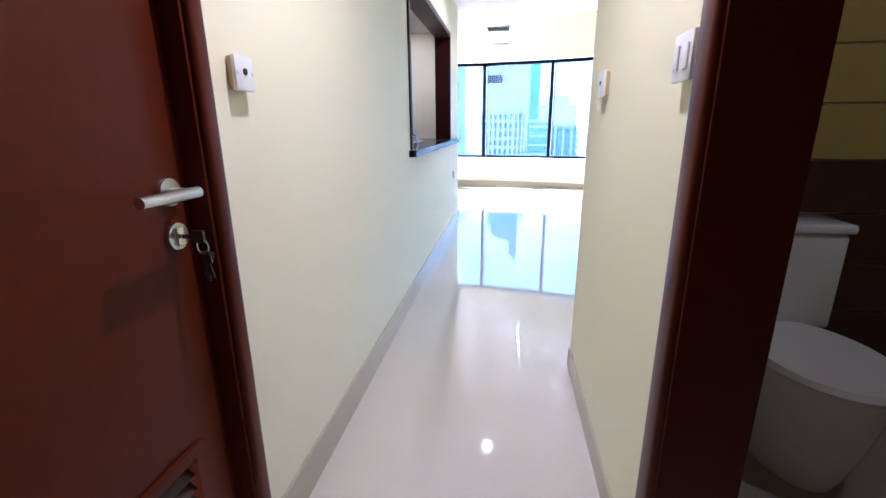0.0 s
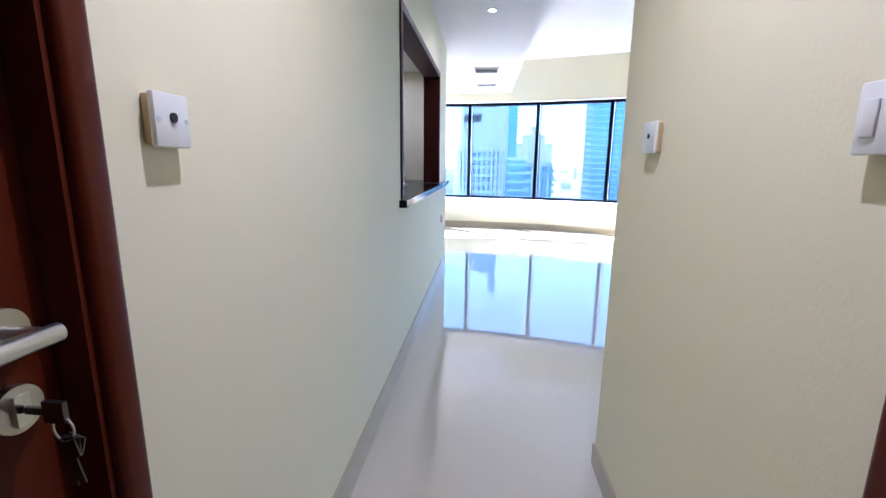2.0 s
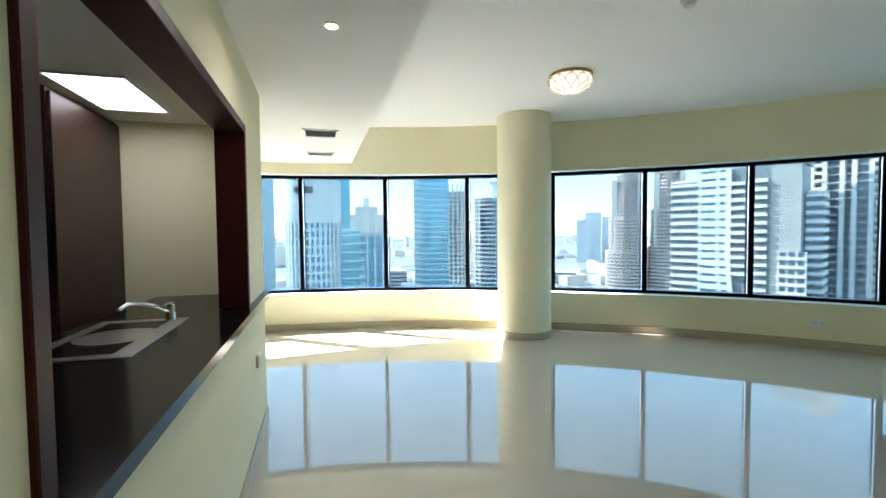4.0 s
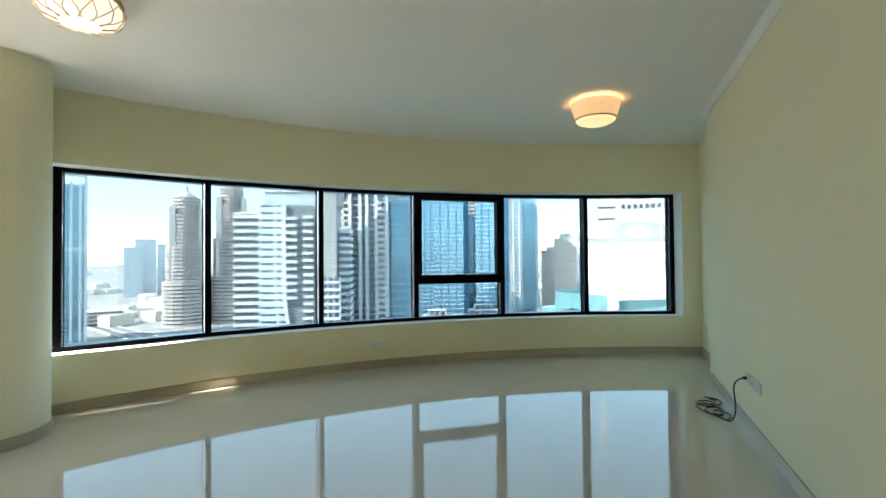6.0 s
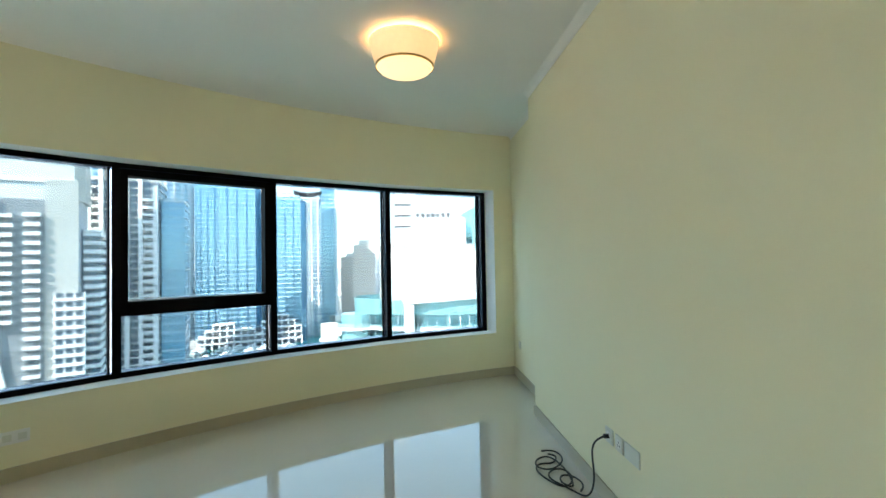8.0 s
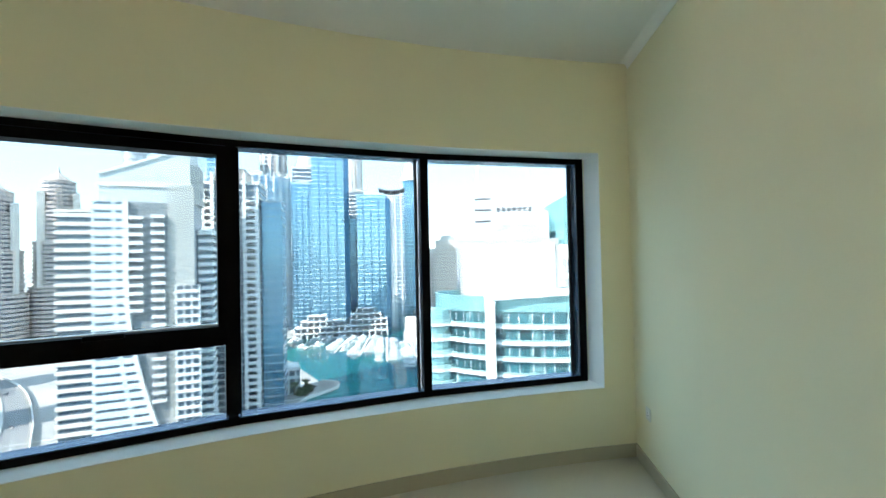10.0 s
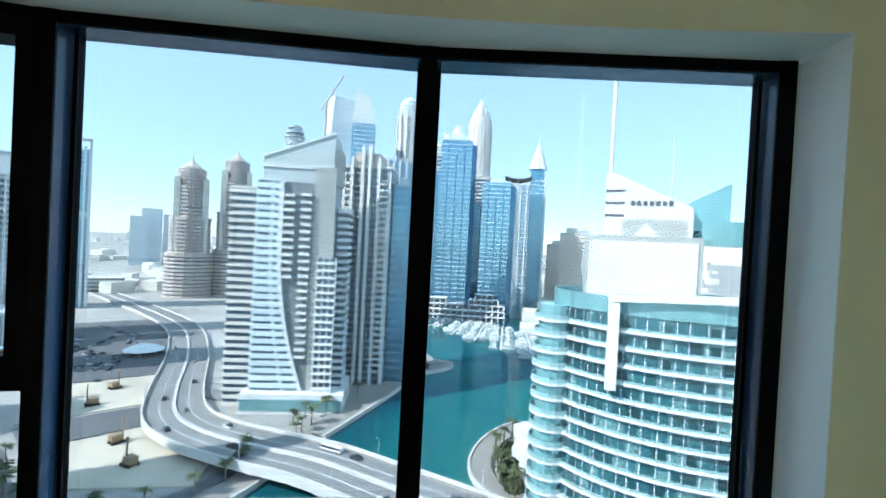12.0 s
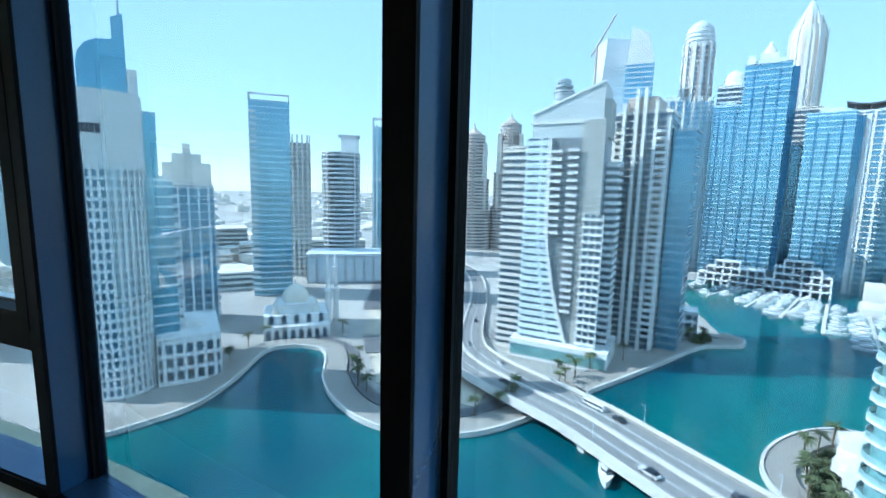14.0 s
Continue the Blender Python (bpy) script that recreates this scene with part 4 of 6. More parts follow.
# cream cylinder tower with blue crown
t = tower("cylinder_tower", "cream round apartment tower with a blue glass crown", -7, 163)
foot = ngon(34, 9.2)
stack(t, foot, G, 6.0, 2.9, GL_DEEP, TW_WHITE, 1.0, 0.35)
piers(t, foot, G, 6.0, 1, 0.7, 0.5, TW_WHITE)
part("sign_drum", prism(ngon(32, 9.6), 6.0, 26.0), TW_WHITE, t, "plain cream drum with dark lettering bars", smooth=True)
for i in range(5):
    part("sign_bar", boxes((-0.55, -0.3, 0, 0.55, 0.3, 2.4)), SIGN, t, at=Matrix.Rotation(radians(-128 + i * 8), 4, "Z") @ Matrix.Translation((9.65, 0, 14.5)) @ Matrix.Rotation(radians(90), 4, "Z"))
part("crown_block", prism_x([(4.8, 26), (4.8, 33), (4.2, 36), (2.6, 38.6), (0.0, 40.0), (-3.6, 40.6), (-3.6, 26)], -4.5, 4.5), GL_BLUE, t, "curved blue glass crown", at=Matrix.Rotation(radians(90), 4, "Z"))
part("crown_fin", prism_x([(-3.6, 26), (-3.6, 46.5), (-6.4, 48), (-6.4, 26)], -4, 4), GL_BLUE, t, at=Matrix.Rotation(radians(90), 4, "Z"))
part("crown_side", prism([(6.5, -5), (8.8, -5), (8.8, 5), (6.5, 5)], 26, 33), TW_WHITE, t)
part("mast", tube([(5.5, 0, 46), (5.5, 0, 55)], 0.35, 8), TW_PALE, t)
stack(t, [(9, -3), (16, -3), (16, 10), (9, 10)], G, 2.0, 3.1, GL_BLUE, TW_WHITE, 0.6, 0.3, body="side_wing")
stack(t, [(8, 1), (13, 1), (13, 12), (8, 12)], 2.0, 22.0, 3.1, GL_BLUE, TW_PALE, 0.5, 0.2, body="upper_wing")
balconies(t, 16.3, 2, radians(90), G + 3, 0, 3.1, 5, 1.6, TW_WHITE)

t = tower("stepped_blue_tower", "blue glass apartment tower with a stepped cream top", 16, 228)
stack(t, rect(19, 18), G, 0.0, 3.4, GL_DEEP, TW_GREY, 0.5, 0.2)
piers(t, rect(19, 18), G, 0.0, 5, 0.8, 0.4, TW_PALE)
part("top_block", prism(rect(18, 17), 0, 10), TW_CREAM, t)
part("top_step", prism(rect(11, 12), 10, 14), TW_CREAM, t)
part("top_fin", prism(rect(3, 4), 14, 18.5), TW_CREAM, t)
balconies(t, -8.5, -9, 0, G + 4, 8, 3.4, 4, 1.5, TW_WHITE)
balconies(t, 9.6, -4, radians(90), G + 4, 0, 3.4, 5, 1.5, TW_PALE)

t = tower("quay_building", "low white arcaded building on the promenade", 12, 170, -4)
stack(t, rect(17, 26), G, -47, 4.4, GL_DARK, TW_WHITE, 1.3, 0.4)
piers(t, rect(17, 26), G, -47, 6, 1.0, 0.6, TW_WHITE)
part("penthouse", prism(rect(8, 10), -47, -43.5), TW_WHITE, t)

t = tower("blue_slab_tower", "tall blue glass slab tower with a white roof frame", 60, 274)
stack(t, rect(21, 20), G, 47, 3.3, GL_BLUE, TW_PALE, 0.7, 0.25)
balconies(t, -9.0, -10, 0, G + 4, 46, 3.3, 4, 1.4, TW_WHITE)
for x in (-10.2, 10.2):
    part("roof_post", boxes((x - 0.5, -10.2, 47, x + 0.5, -9.2, 51)), TW_WHITE, t)
part("roof_beam", boxes((-10.7, -10.2, 50.3, 10.7, -9.2, 51.3)), TW_WHITE, t)
part("roof_side", boxes((-10.7, -10.2, 47, -9.7, 10, 51)), TW_WHITE, t)

t = tower("thin_cream_tower", "slim cream apartment tower", 88, 318)
stack(t, rect(13, 13), G, 30, 3.3, GL_DARK, TW_CREAM, 1.1, 0.3)
piers(t, rect(13, 13), G, 36, 4, 1.1, 0.5, TW_CREAM)

t = tower("round_front_tower", "white tower with curved banded balconies", 120, 325)
stack(t, ngon(20, 13.5, 12), G, 26, 3.3, GL_DARK, TW_WHITE, 1.2, 0.6)
piers(t, ngon(20, 13.5, 12), G, 26, 1, 0.8, 0.9, TW_WHITE, sides=[10, 12, 17, 19])
part("core", prism([(0, 0), (13, 0), (13, 12), (0, 12)], 20, 39), TW_WHITE, t)
part("core_frame", boxes((-2, 0, 38, 14, 12, 40)), TW_WHITE, t)
t = tower("podium_building", "grey blue podium building with square panels", 112, 292, -24)
part("body", prism(rect(50, 30), G, -44), TW_GREY, t)
part("parapet", prism(rect(51, 31), -44, -42.6), TW_PALE, t)
frame_panel = mesh_of("panel", boxes((-2.3, -0.5, -8, 2.3, 0, 8), (-1.5, -0.75, -5, 1.5, -0.5, -1), (-1.5, -0.75, 1, 1.5, -0.5, 6)), TW_PALE)
for i in range(8):
    part("panel", frame_panel, TW_PALE, t, at=Matrix.Translation((-21.5 + i * 6.1, -15.2, -53)))

t = tower("framed_blue_tower", "blue glass tower in a white frame", 196, 402)
stack(t, rect(27, 22), G, 58, 3.4, GL_BLUE, TW_PALE, 0.5, 0.2)
piers(t, rect(27, 22), G, 61, 5, 1.6, 0.9, TW_WHITE)
for x in (-14.2, 14.2):
    part("frame_post", boxes((x - 0.9, -12, G, x + 0.9, -10, 66)), TW_WHITE, t)
part("frame_beam", boxes((-15, -12, 64.5, 15, -10, 67)), TW_WHITE, t)
part("mid_beam", boxes((-15, -12.1, 8, 15, -10, 11)), TW_WHITE, t)

for i, (x, y, top, w) in enumerate(((296, 392, 59, 36), (330, 370, 71, 34))):
    t = tower("stepped_tan_tower", "tan and cream stepped apartment tower with curved ends", x, y)
    n = 4
    for k in range(n):
        ww_, zt = w * (1.12 - 0.16 * k), G + (top - G) * (0.34, 0.62, 0.86, 1.0)[k]
        zb = G if k == 0 else G + (top - G) * (0.34, 0.62, 0.86, 1.0)[k - 1]
        stack(t, ngon(16, ww_ / 2, ww_ / 2.4, 0.2), zb, zt, 3.5, GL_DARK, TW_TAN, 2.0, 0.9, body="tier")
    part("spine", boxes((-1.8, -w * 0.475, G, 1.8, 4, top - 6)), TW_BROWN, t)
    slot = mesh_of("dark_slot", boxes((-0.8, -0.25, 0, 0.8, 0, 2.0)), GL_DARK)
    for k in range(int((top - G) / 3.5) - 3):
        part("dark_slot", slot, GL_DARK, t, at=Matrix.Translation((0, -w * 0.47, G + 3.5 * k + 2)))
    part("cap", turned([(9, 0), (9, 2), (6.5, 4), (1.2, 8.5), (0.3, 14)], 8), TW_BROWN, t, at=Matrix.Translation((0, 0, top)))
    for sx in (-1, 1):
        part("side_turret", boxes((sx * w * 0.33 - 2.5, -w * 0.3, G, sx * w * 0.33 + 2.5, 3, G + (top - G) * 0.93)), TW_CREAM, t, "cream side turret")

for x, y, w, top, mat, lab in ((480, 770, 26, 20, TW_PALE, "far tower with haze in its pale blue"), (505, 775, 30, 34, TW_PALE, "far tower with haze in its pale blue"), (530, 760, 22, 26, TW_PALE, "far tower with haze in its pale blue")):
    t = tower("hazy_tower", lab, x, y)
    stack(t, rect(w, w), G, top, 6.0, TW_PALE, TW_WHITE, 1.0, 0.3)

# Haze over this far tower is painted in its body and bands.
t = tower("large_pale_tower", "huge plain tower far away, haze in its pale grey", -80, 460)
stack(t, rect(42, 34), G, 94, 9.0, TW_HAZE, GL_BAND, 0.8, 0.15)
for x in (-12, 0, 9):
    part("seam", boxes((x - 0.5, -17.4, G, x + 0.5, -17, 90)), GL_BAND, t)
for x in (-20, 20):
    part("corner_turret", boxes((x - 2.5, -18, 80, x + 2.5, -12, 88)), TW_WHITE, t)
t = tower("balcony_edge_tower", "pale apartment tower with a column of balconies", -66, 235)
stack(t, rect(16, 16), G, 46, 3.3, GL_DARK, TW_CREAM, 1.2, 0.3)
balconies(t, 6, -8, 0, G + 3, 44, 3.3, 4, 1.5, TW_WHITE)

# white sail-edged tower
t = tower("sail_tower", "white tower with a curved sail edge and dark balcony side", 140, 117, -62)
part("body", prism(rect(27, 18), G, 21), TW_GREY, t)
N_SAIL = 31
SAIL_H = (21 - G) / N_SAIL


def sail_x(z):
    return -5.2 + 11.7 * (max(0.0, -8.0 - z) / 54) ** 1.7


for k in range(N_SAIL):
    z = G + SAIL_H * k
    x1 = sail_x(z)
    part("white_strip", boxes((-14.2, -9.9, z, x1, -9.0, z + 1.75)), TW_SAIL, t)
    part("infill_strip", boxes((-14.2, -9.8, z + 1.75, x1, -9.0, z + SAIL_H)), TW_SAIL, t)
    split = -14.2 + (x1 + 14.2) * 0.62
    part("window_strip", boxes((-13.4, -9.88, z + 1.8, split - 0.5, -9.8, z + SAIL_H - 0.05)), GL_DARK, t)
    part("window_strip", boxes((split + 0.7, -9.88, z + 1.8, x1 - 1.0, -9.8, z + SAIL_H - 0.05)), GL_DARK, t)
edge_line = [(sail_x(z), z) for z in [G + 83.0 * k / 24 for k in range(25)]]
bm = bmesh.new()
rows = [[bm.verts.new((x + dx, y, z)) for dx, y in ((-0.6, -10.3), (0.6, -10.3), (0.6, -8.9), (-0.6, -8.9))] for x, z in edge_line]
for r0, r1 in zip(rows, rows[1:]):
    for k in range(4):
        bm.faces.new((r0[k], r0[(k + 1) % 4], r1[(k + 1) % 4], r1[k]))
part("sail_edge", bm, TW_WHITE, t, "curved white sail edge")
balconies(t, -2.7, -9.0, 0, -14, 20, SAIL_H, 4.2, 1.7, TW_WHITE)
balconies(t, 3.4, -9.0, 0, G + 19, 20, SAIL_H, 3.7, 1.7, TW_WHITE)
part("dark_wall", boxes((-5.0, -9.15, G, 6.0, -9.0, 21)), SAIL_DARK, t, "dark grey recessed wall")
part("side_wall", boxes((6.0, -9.3, G, 13.5, -9.0, 27)), TW_SCREEN, t, "plain pale green grey wall")
bm = bmesh.new()
lo = [bm.verts.new(v) for v in ((-12.5, -8.5, 21), (12.5, -8.5, 21), (12.5, 8.5, 21), (-12.5, 8.5, 21), (-12.5, -8.5, 29.5), (12.5, -8.5, 39.5), (12.5, 8.5, 39.5), (-12.5, 8.5, 29.5))]
for f in ((0, 1, 5, 4), (1, 2, 6, 5), (2, 3, 7, 6), (3, 0, 4, 7), (4, 5, 6, 7), (3, 2, 1, 0)):
    bm.faces.new([lo[i] for i in f])
part("sloping_crown", bm, TW_CROWN, t, "pale sloping crown screen")
part("crown_rim", prism_x([(-12.6, 29.4), (12.6, 39.4), (12.6, 40.1), (-12.6, 30.1)], -0.4, 0.4), TW_WHITE, t, at=Matrix.Translation((0, -8.6, 0)) @ Matrix.Rotation(radians(-90), 4, "Z"))
part("crown_return", prism([(12.6, -8.5), (14.6, -5.5), (14.6, 6), (12.6, 8.5)], 21, 34), TW_SCREEN, t, "grey glazed crown return")
part("window_wing", boxes((8.2, -11.2, G + 7, 15.2, -9.3, -6)), TW_WHITE, t, "white wing with square windows")
wing_window = mesh_of("wing_window", boxes((-0.75, -0.12, 0, 0.75, 0, 1.35)), GL_DARK)
wing_ledge = mesh_of("wing_ledge", boxes((-3.7, -0.5, 0, 3.7, 0, 0.35)), TW_WHITE)
for k in range(18):
    part("wing_ledge", wing_ledge, TW_WHITE, t, at=Matrix.Translation((11.7, -11.2, G + 8.2 + SAIL_H * k)))
    for dx in (-2.2, 0.0, 2.2):
        part("wing_window", wing_window, GL_DARK, t, at=Matrix.Translation((11.7 + dx, -11.2, G + 9.2 + SAIL_H * k)))
part("crown_edge", boxes((-13, -9.0, 26.0, 13, -8.6, 27.2)), TW_WHITE, t)
stack(t, [(-24, -6), (-14.2, -6), (-14.2, 8), (-24, 8)], G, 18, 2.7, GL_DARK, TW_CREAM, 1.2, 0.5, body="rear_wing")
stack(t, [(13.6, -4), (18, -4), (18, 8), (13.6, 8)], G, 12, 2.7, GL_DARK, TW_WHITE, 1.2, 0.4, body="side_wing")
part("podium", prism([(-16, -14), (20, -14), (20, 10), (-16, 10)], G, G + 7), TW_WHITE, t)
part("podium_glass", boxes((-15.5, -14.2, G + 1.2, 19.5, -14.0, G + 5.2)), GL_TEAL, t)
crane = part("crane", tube([(6, 6, 42), (6, 6, 56)], 0.5, 6), TW_BROWN, t, "thin construction crane")
part("jib", tube([(4, 6, 52), (12, 6, 66)], 0.35, 6), TW_BROWN, crane)

t = tower("striped_tower", "tower of white upright fins and dark glass with balconies", 178, 111, -70)
stack(t, rect(22, 20), G, 33, 2.7, GL_DARK, TW_CREAM, 0.5, 0.2)
for x, w, top in ((-9.6, 1.3, 30), (-6.2, 1.2, 37), (-1.6, 1.2, 42), (1.4, 1.2, 42), (5.6, 1.2, 37), (10.2, 1.4, 31)):
    part("fin", boxes((x - w / 2, -11.6, G, x + w / 2, -9.6, top)), TW_WHITE, t)
part("crown", boxes((-5.5, -9.5, 33, 5.5, 6, 39)), TW_BROWN, t)
balconies(t, 7.9, -10.2, 0, G + 6, 30, 2.7, 3.4, 1.7, TW_WHITE)
balconies(t, -8.0, -10.2, 0, G + 6, 30, 2.7, 2.4, 1.5, TW_CREAM)
stack(t, [(11.2, -6), (19, -6), (19, 10), (11.2, 10)], G, 26, 3.4, GL_DEEP, TW_GREY, 0.5, 0.2, body="rear_wing")
t = tower("quay_pavilion", "small white pavilion building on the quay", 203, 103, -62)
stack(t, rect(13, 10), G, -50, 4.0, GL_DARK, TW_WHITE, 1.3, 0.3)
piers(t, rect(13, 10), G, -50, 4, 0.9, 0.4, TW_WHITE)


# ---- outside: the tall cluster ----
def at_bearing(deg, dist):
    return 7.5 + dist * math.sin(radians(deg)), 0.8 + dist * math.cos(radians(deg))


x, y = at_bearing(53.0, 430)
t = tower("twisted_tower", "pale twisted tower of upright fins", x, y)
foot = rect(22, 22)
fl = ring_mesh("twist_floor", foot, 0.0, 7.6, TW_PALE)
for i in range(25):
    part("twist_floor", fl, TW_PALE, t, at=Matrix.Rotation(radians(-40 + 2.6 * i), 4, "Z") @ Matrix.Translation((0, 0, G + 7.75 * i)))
for i in range(12):
    part("crown_fin", boxes((-0.4, -0.4, 130, 0.4, 0.4, 135 + (i % 3))), TW_WHITE, t, at=Matrix.Translation((11 * math.cos(i * 0.52), 11 * math.sin(i * 0.52), 0)))
t = thing("ring_topped_tower", "grey concrete tower under construction with ringed top", "tower", pose(330, 285, 0))
stack(t, ngon(18, 8.0), G, 90, 4.2, TW_GREY, TW_PALE, 0.9, 0.5)
for dz, r in ((0, 9.5), (4.5, 8.2), (9, 6.5)):
    part("floor_ring", prism(ngon(18, r), 91 + dz, 91 + dz + 1.6), TW_GREY, t, "open concrete floor ring")
part("core_stub", prism(ngon(10, 4.5), 91, 103), TW_HAZE, t)
x, y = at_bearing(55.9, 410)
t = tower("slanted_tower", "pale glass tower with a slanted top", x, y)
stack(t, rect(21, 20), G, 105, 4.0, GL_BLUE, TW_PALE, 1.2, 0.2)
bm = bmesh.new()
lo = [bm.verts.new(v) for v in ((-10.5, -10, 105), (10.5, -10, 105), (10.5, 10, 105), (-10.5, 10, 105), (-7.5, -10, 134), (5, -10, 128), (5, 10, 122), (-7.5, 10, 128))]
for f in ((0, 1, 5, 4), (1, 2, 6, 5), (2, 3, 7, 6), (3, 0, 4, 7), (4, 5, 6, 7), (3, 2, 1, 0)):
    bm.faces.new([lo[i] for i in f])
part("slanted_top", bm, TW_WHITE, t)
x, y = at_bearing(61.7, 455)
t = tower("domed_tower", "tall pale tower with a domed crown", x, y)
stack(t, rect(28, 26), G, 80, 4.2, GL_BLUE, TW_WHITE, 1.4, 0.3)
piers(t, rect(28, 26), G, 84, 5, 2.0, 0.8, TW_WHITE)
stack(t, ngon(12, 12.5), 80, 128, 4.2, GL_DARK, TW_CREAM, 1.2, 0.2, body="shaft")
piers(t, ngon(12, 12.5), 80, 130, 1, 2.4, 0.8, TW_WHITE)
part("dome", turned([(10.5, 128), (10.8, 136), (10, 141), (7.5, 146), (3.5, 149), (0.5, 150), (0.3, 155)], 20), TW_PALE, t, smooth=True)
for z, r in ((128, 12.6), (131.5, 11.8), (135, 11.6), (138.5, 11.2), (142, 9.9)):
    part("dome_ring", prism(ngon(20, r), z, z + 1.1), TW_WHITE, t)
slot = mesh_of("shaft_slot", boxes((-1.1, -0.3, 82, 1.1, 0, 126)), TW_BROWN)
for k in range(12):
    a_ = 2 * math.pi * (k + 0.25) / 12
    part("shaft_slot", slot, TW_BROWN, t, at=Matrix.Translation((12.35 * math.cos(a_), 12.35 * math.sin(a_), 0)) @ Matrix.Rotation(a_ + math.pi / 2, 4, "Z"))
for nm, lab, b, dist, w, top, gl, bd, pitch, bh in (("blue_tower", "blue glass residential tower", 65.0, 430, 20, 72, GL_BLUE, GL_BAND, 3.8, 0.9), ("tall_blue_tower", "tall faceted blue glass tower", 68.1, 405, 27, 94, GL_BLUE, GL_BAND, 3.9, 0.9),
                                                   ("blue_tower", "blue glass residential tower", 73.5, 405, 25, 58, GL_BLUE, GL_BAND, 3.8, 0.9), ("grey_blue_tower", "dark grey blue apartment tower", 59.6, 330, 17, 60, GL_DEEP, TW_GREY, 3.6, 0.7),
                                                   ("tan_blue_tower", "tan and blue apartment tower with a curved roof", 76.2, 410, 22, 58, GL_DEEP, TW_CREAM, 3.8, 0.8), ("grey_blue_tower", "dark grey blue apartment tower", 70.3, 440, 26, 40, GL_DEEP, TW_GREY, 3.8, 0.6)):
    x, y = at_bearing(b, dist)
    t = tower(nm, lab, x, y)
    stack(t, rect(w, w * 0.9), G, top, pitch, gl, bd, bh, 0.25)
    if gl is GL_BLUE:
        # a return in darker glass for its shaded side, and dark strips as slots
        part("glass_return", prism([(w / 2 + 0.3, -w * 0.45), (w / 2 + 4.5, -w * 0.30), (w / 2 + 4.5, w * 0.4), (w / 2 + 0.3, w * 0.4)], G, top - 3), GL_SHADE, t, "glazed return, shaded side painted deep blue")
        for k in range(3):
            xk = -w / 2 + w * (0.22 + 0.27 * k)
            part("recess_strip", boxes((xk - 0.5, -w * 0.45 - 0.35, G, xk + 0.5, -w * 0.45 - 0.2, top - 4 - 9 * (k % 2))), GL_SHADE, t, "dark glazed slot, shade in its colour")
    else:
        piers(t, rect(w, w * 0.9), G, top, 4, 1.3, 0.6, TW_CREAM, sides=[0, 3])
    if nm == "tall_blue_tower":
        part("crown", prism([(-10, -9), (10, -9), (10, 9), (-10, 9)], 94, 98), TW_PALE, t)
        part("crown_step", prism(rect(11, 12), 98, 103), TW_WHITE, t)
        part("crown_dome", turned([(4.5, 103), (4, 106), (2, 108.5), (0.4, 112)], 14), TW_WHITE, t)
        part("corner_block", boxes((-12.5, -10, 94, -8, 2, 101)), TW_WHITE, t)
    elif nm == "tan_blue_tower":
        for k in range(3):
            part("roof_prop", boxes((-8 + 7.5 * k, -8, 58, -7 + 7.5 * k, -7, 62)), TW_GREY, t)
        part("curved_roof", prism_x([(-12, 64.5), (-6, 62.6), (0, 62.0), (6, 62.6), (12, 64.5), (12, 65.4), (6, 63.6), (0, 63.0), (-6, 63.6), (-12, 65.4)], -12, 12), SIGN, t, "dark upswept roof", at=Matrix.Rotation(radians(90), 4, "Z"))
        part("white_slot", boxes((-1.6, -10.7, G, 1.2, -10.0, 56)), TW_WHITE, t, "white upright strip")
    else:
        part("plant_room", prism(rect(w * 0.5, w * 0.4), top, top + 4), TW_PALE, t)
x, y = at_bearing(65.4, 455)
t = tower("white_arched_tower", "white tower with arched top behind the blue ones", x, y)
stack(t, rect(24, 20), G, 92, 4.0, GL_DARK, TW_WHITE, 1.5, 0.3)
part("arch_top", turned([(9, 92), (8.5, 98), (6, 103), (0.5, 106)], 16), TW_WHITE, t, smooth=True)
x, y = at_bearing(71.0, 470)
t = tower("pointed_tower", "very tall cream tower with a pointed crown", x, y)
stack(t, rect(30, 26), G, 72, 4.0, GL_DARK, TW_CREAM, 1.5, 0.3)
stack(t, ngon(10, 12.5), 72, 128, 4.0, TW_CREAM, TW_WHITE, 1.0, 0.15, body="shaft")
piers(t, ngon(10, 12.5), 72, 132, 1, 2.2, 0.9, TW_WHITE)
part("crown_tier", prism(ngon(10, 11.0), 128, 136), TW_CREAM, t)
part("crown_tier", prism(ngon(10, 8.0), 136, 143), TW_CREAM, t)
part("pointed_crown", turned([(6.0, 143), (4.0, 150), (1.0, 156), (0.2, 164)], 8), TW_PALE, t)
for k in range(5):
    a_ = radians(198 + 36 * k)
    part("crown_blade", prism_x([(0, 126), (0, 150 - 2 * abs(k - 2)), (2.0, 140), (4.2, 134), (4.2, 126)], -0.5, 0.5), TW_WHITE, t, at=Matrix.Translation((7.0 * math.cos(a_), 7.0 * math.sin(a_), 0)) @ Matrix.Rotation(a_ - math.pi / 2, 4, "Z"))
slot = mesh_of("shaft_slot", boxes((-0.9, -0.35, 74, 0.9, 0, 126)), TW_BROWN)
for k in range(10):
    a_ = 2 * math.pi * (k + 0.25) / 10
    part("shaft_slot", slot, TW_BROWN, t, at=Matrix.Translation((12.2 * math.cos(a_), 12.2 * math.sin(a_), 0)) @ Matrix.Rotation(a_ + math.pi / 2, 4, "Z"))
x, y = at_bearing(78.6, 440)
t = tower("needle_tower", "slim white tower with a needle spire", x, y)
stack(t, rect(15, 15), G, 66, 4.0, GL_BLUE, TW_PALE, 0.8, 0.2)
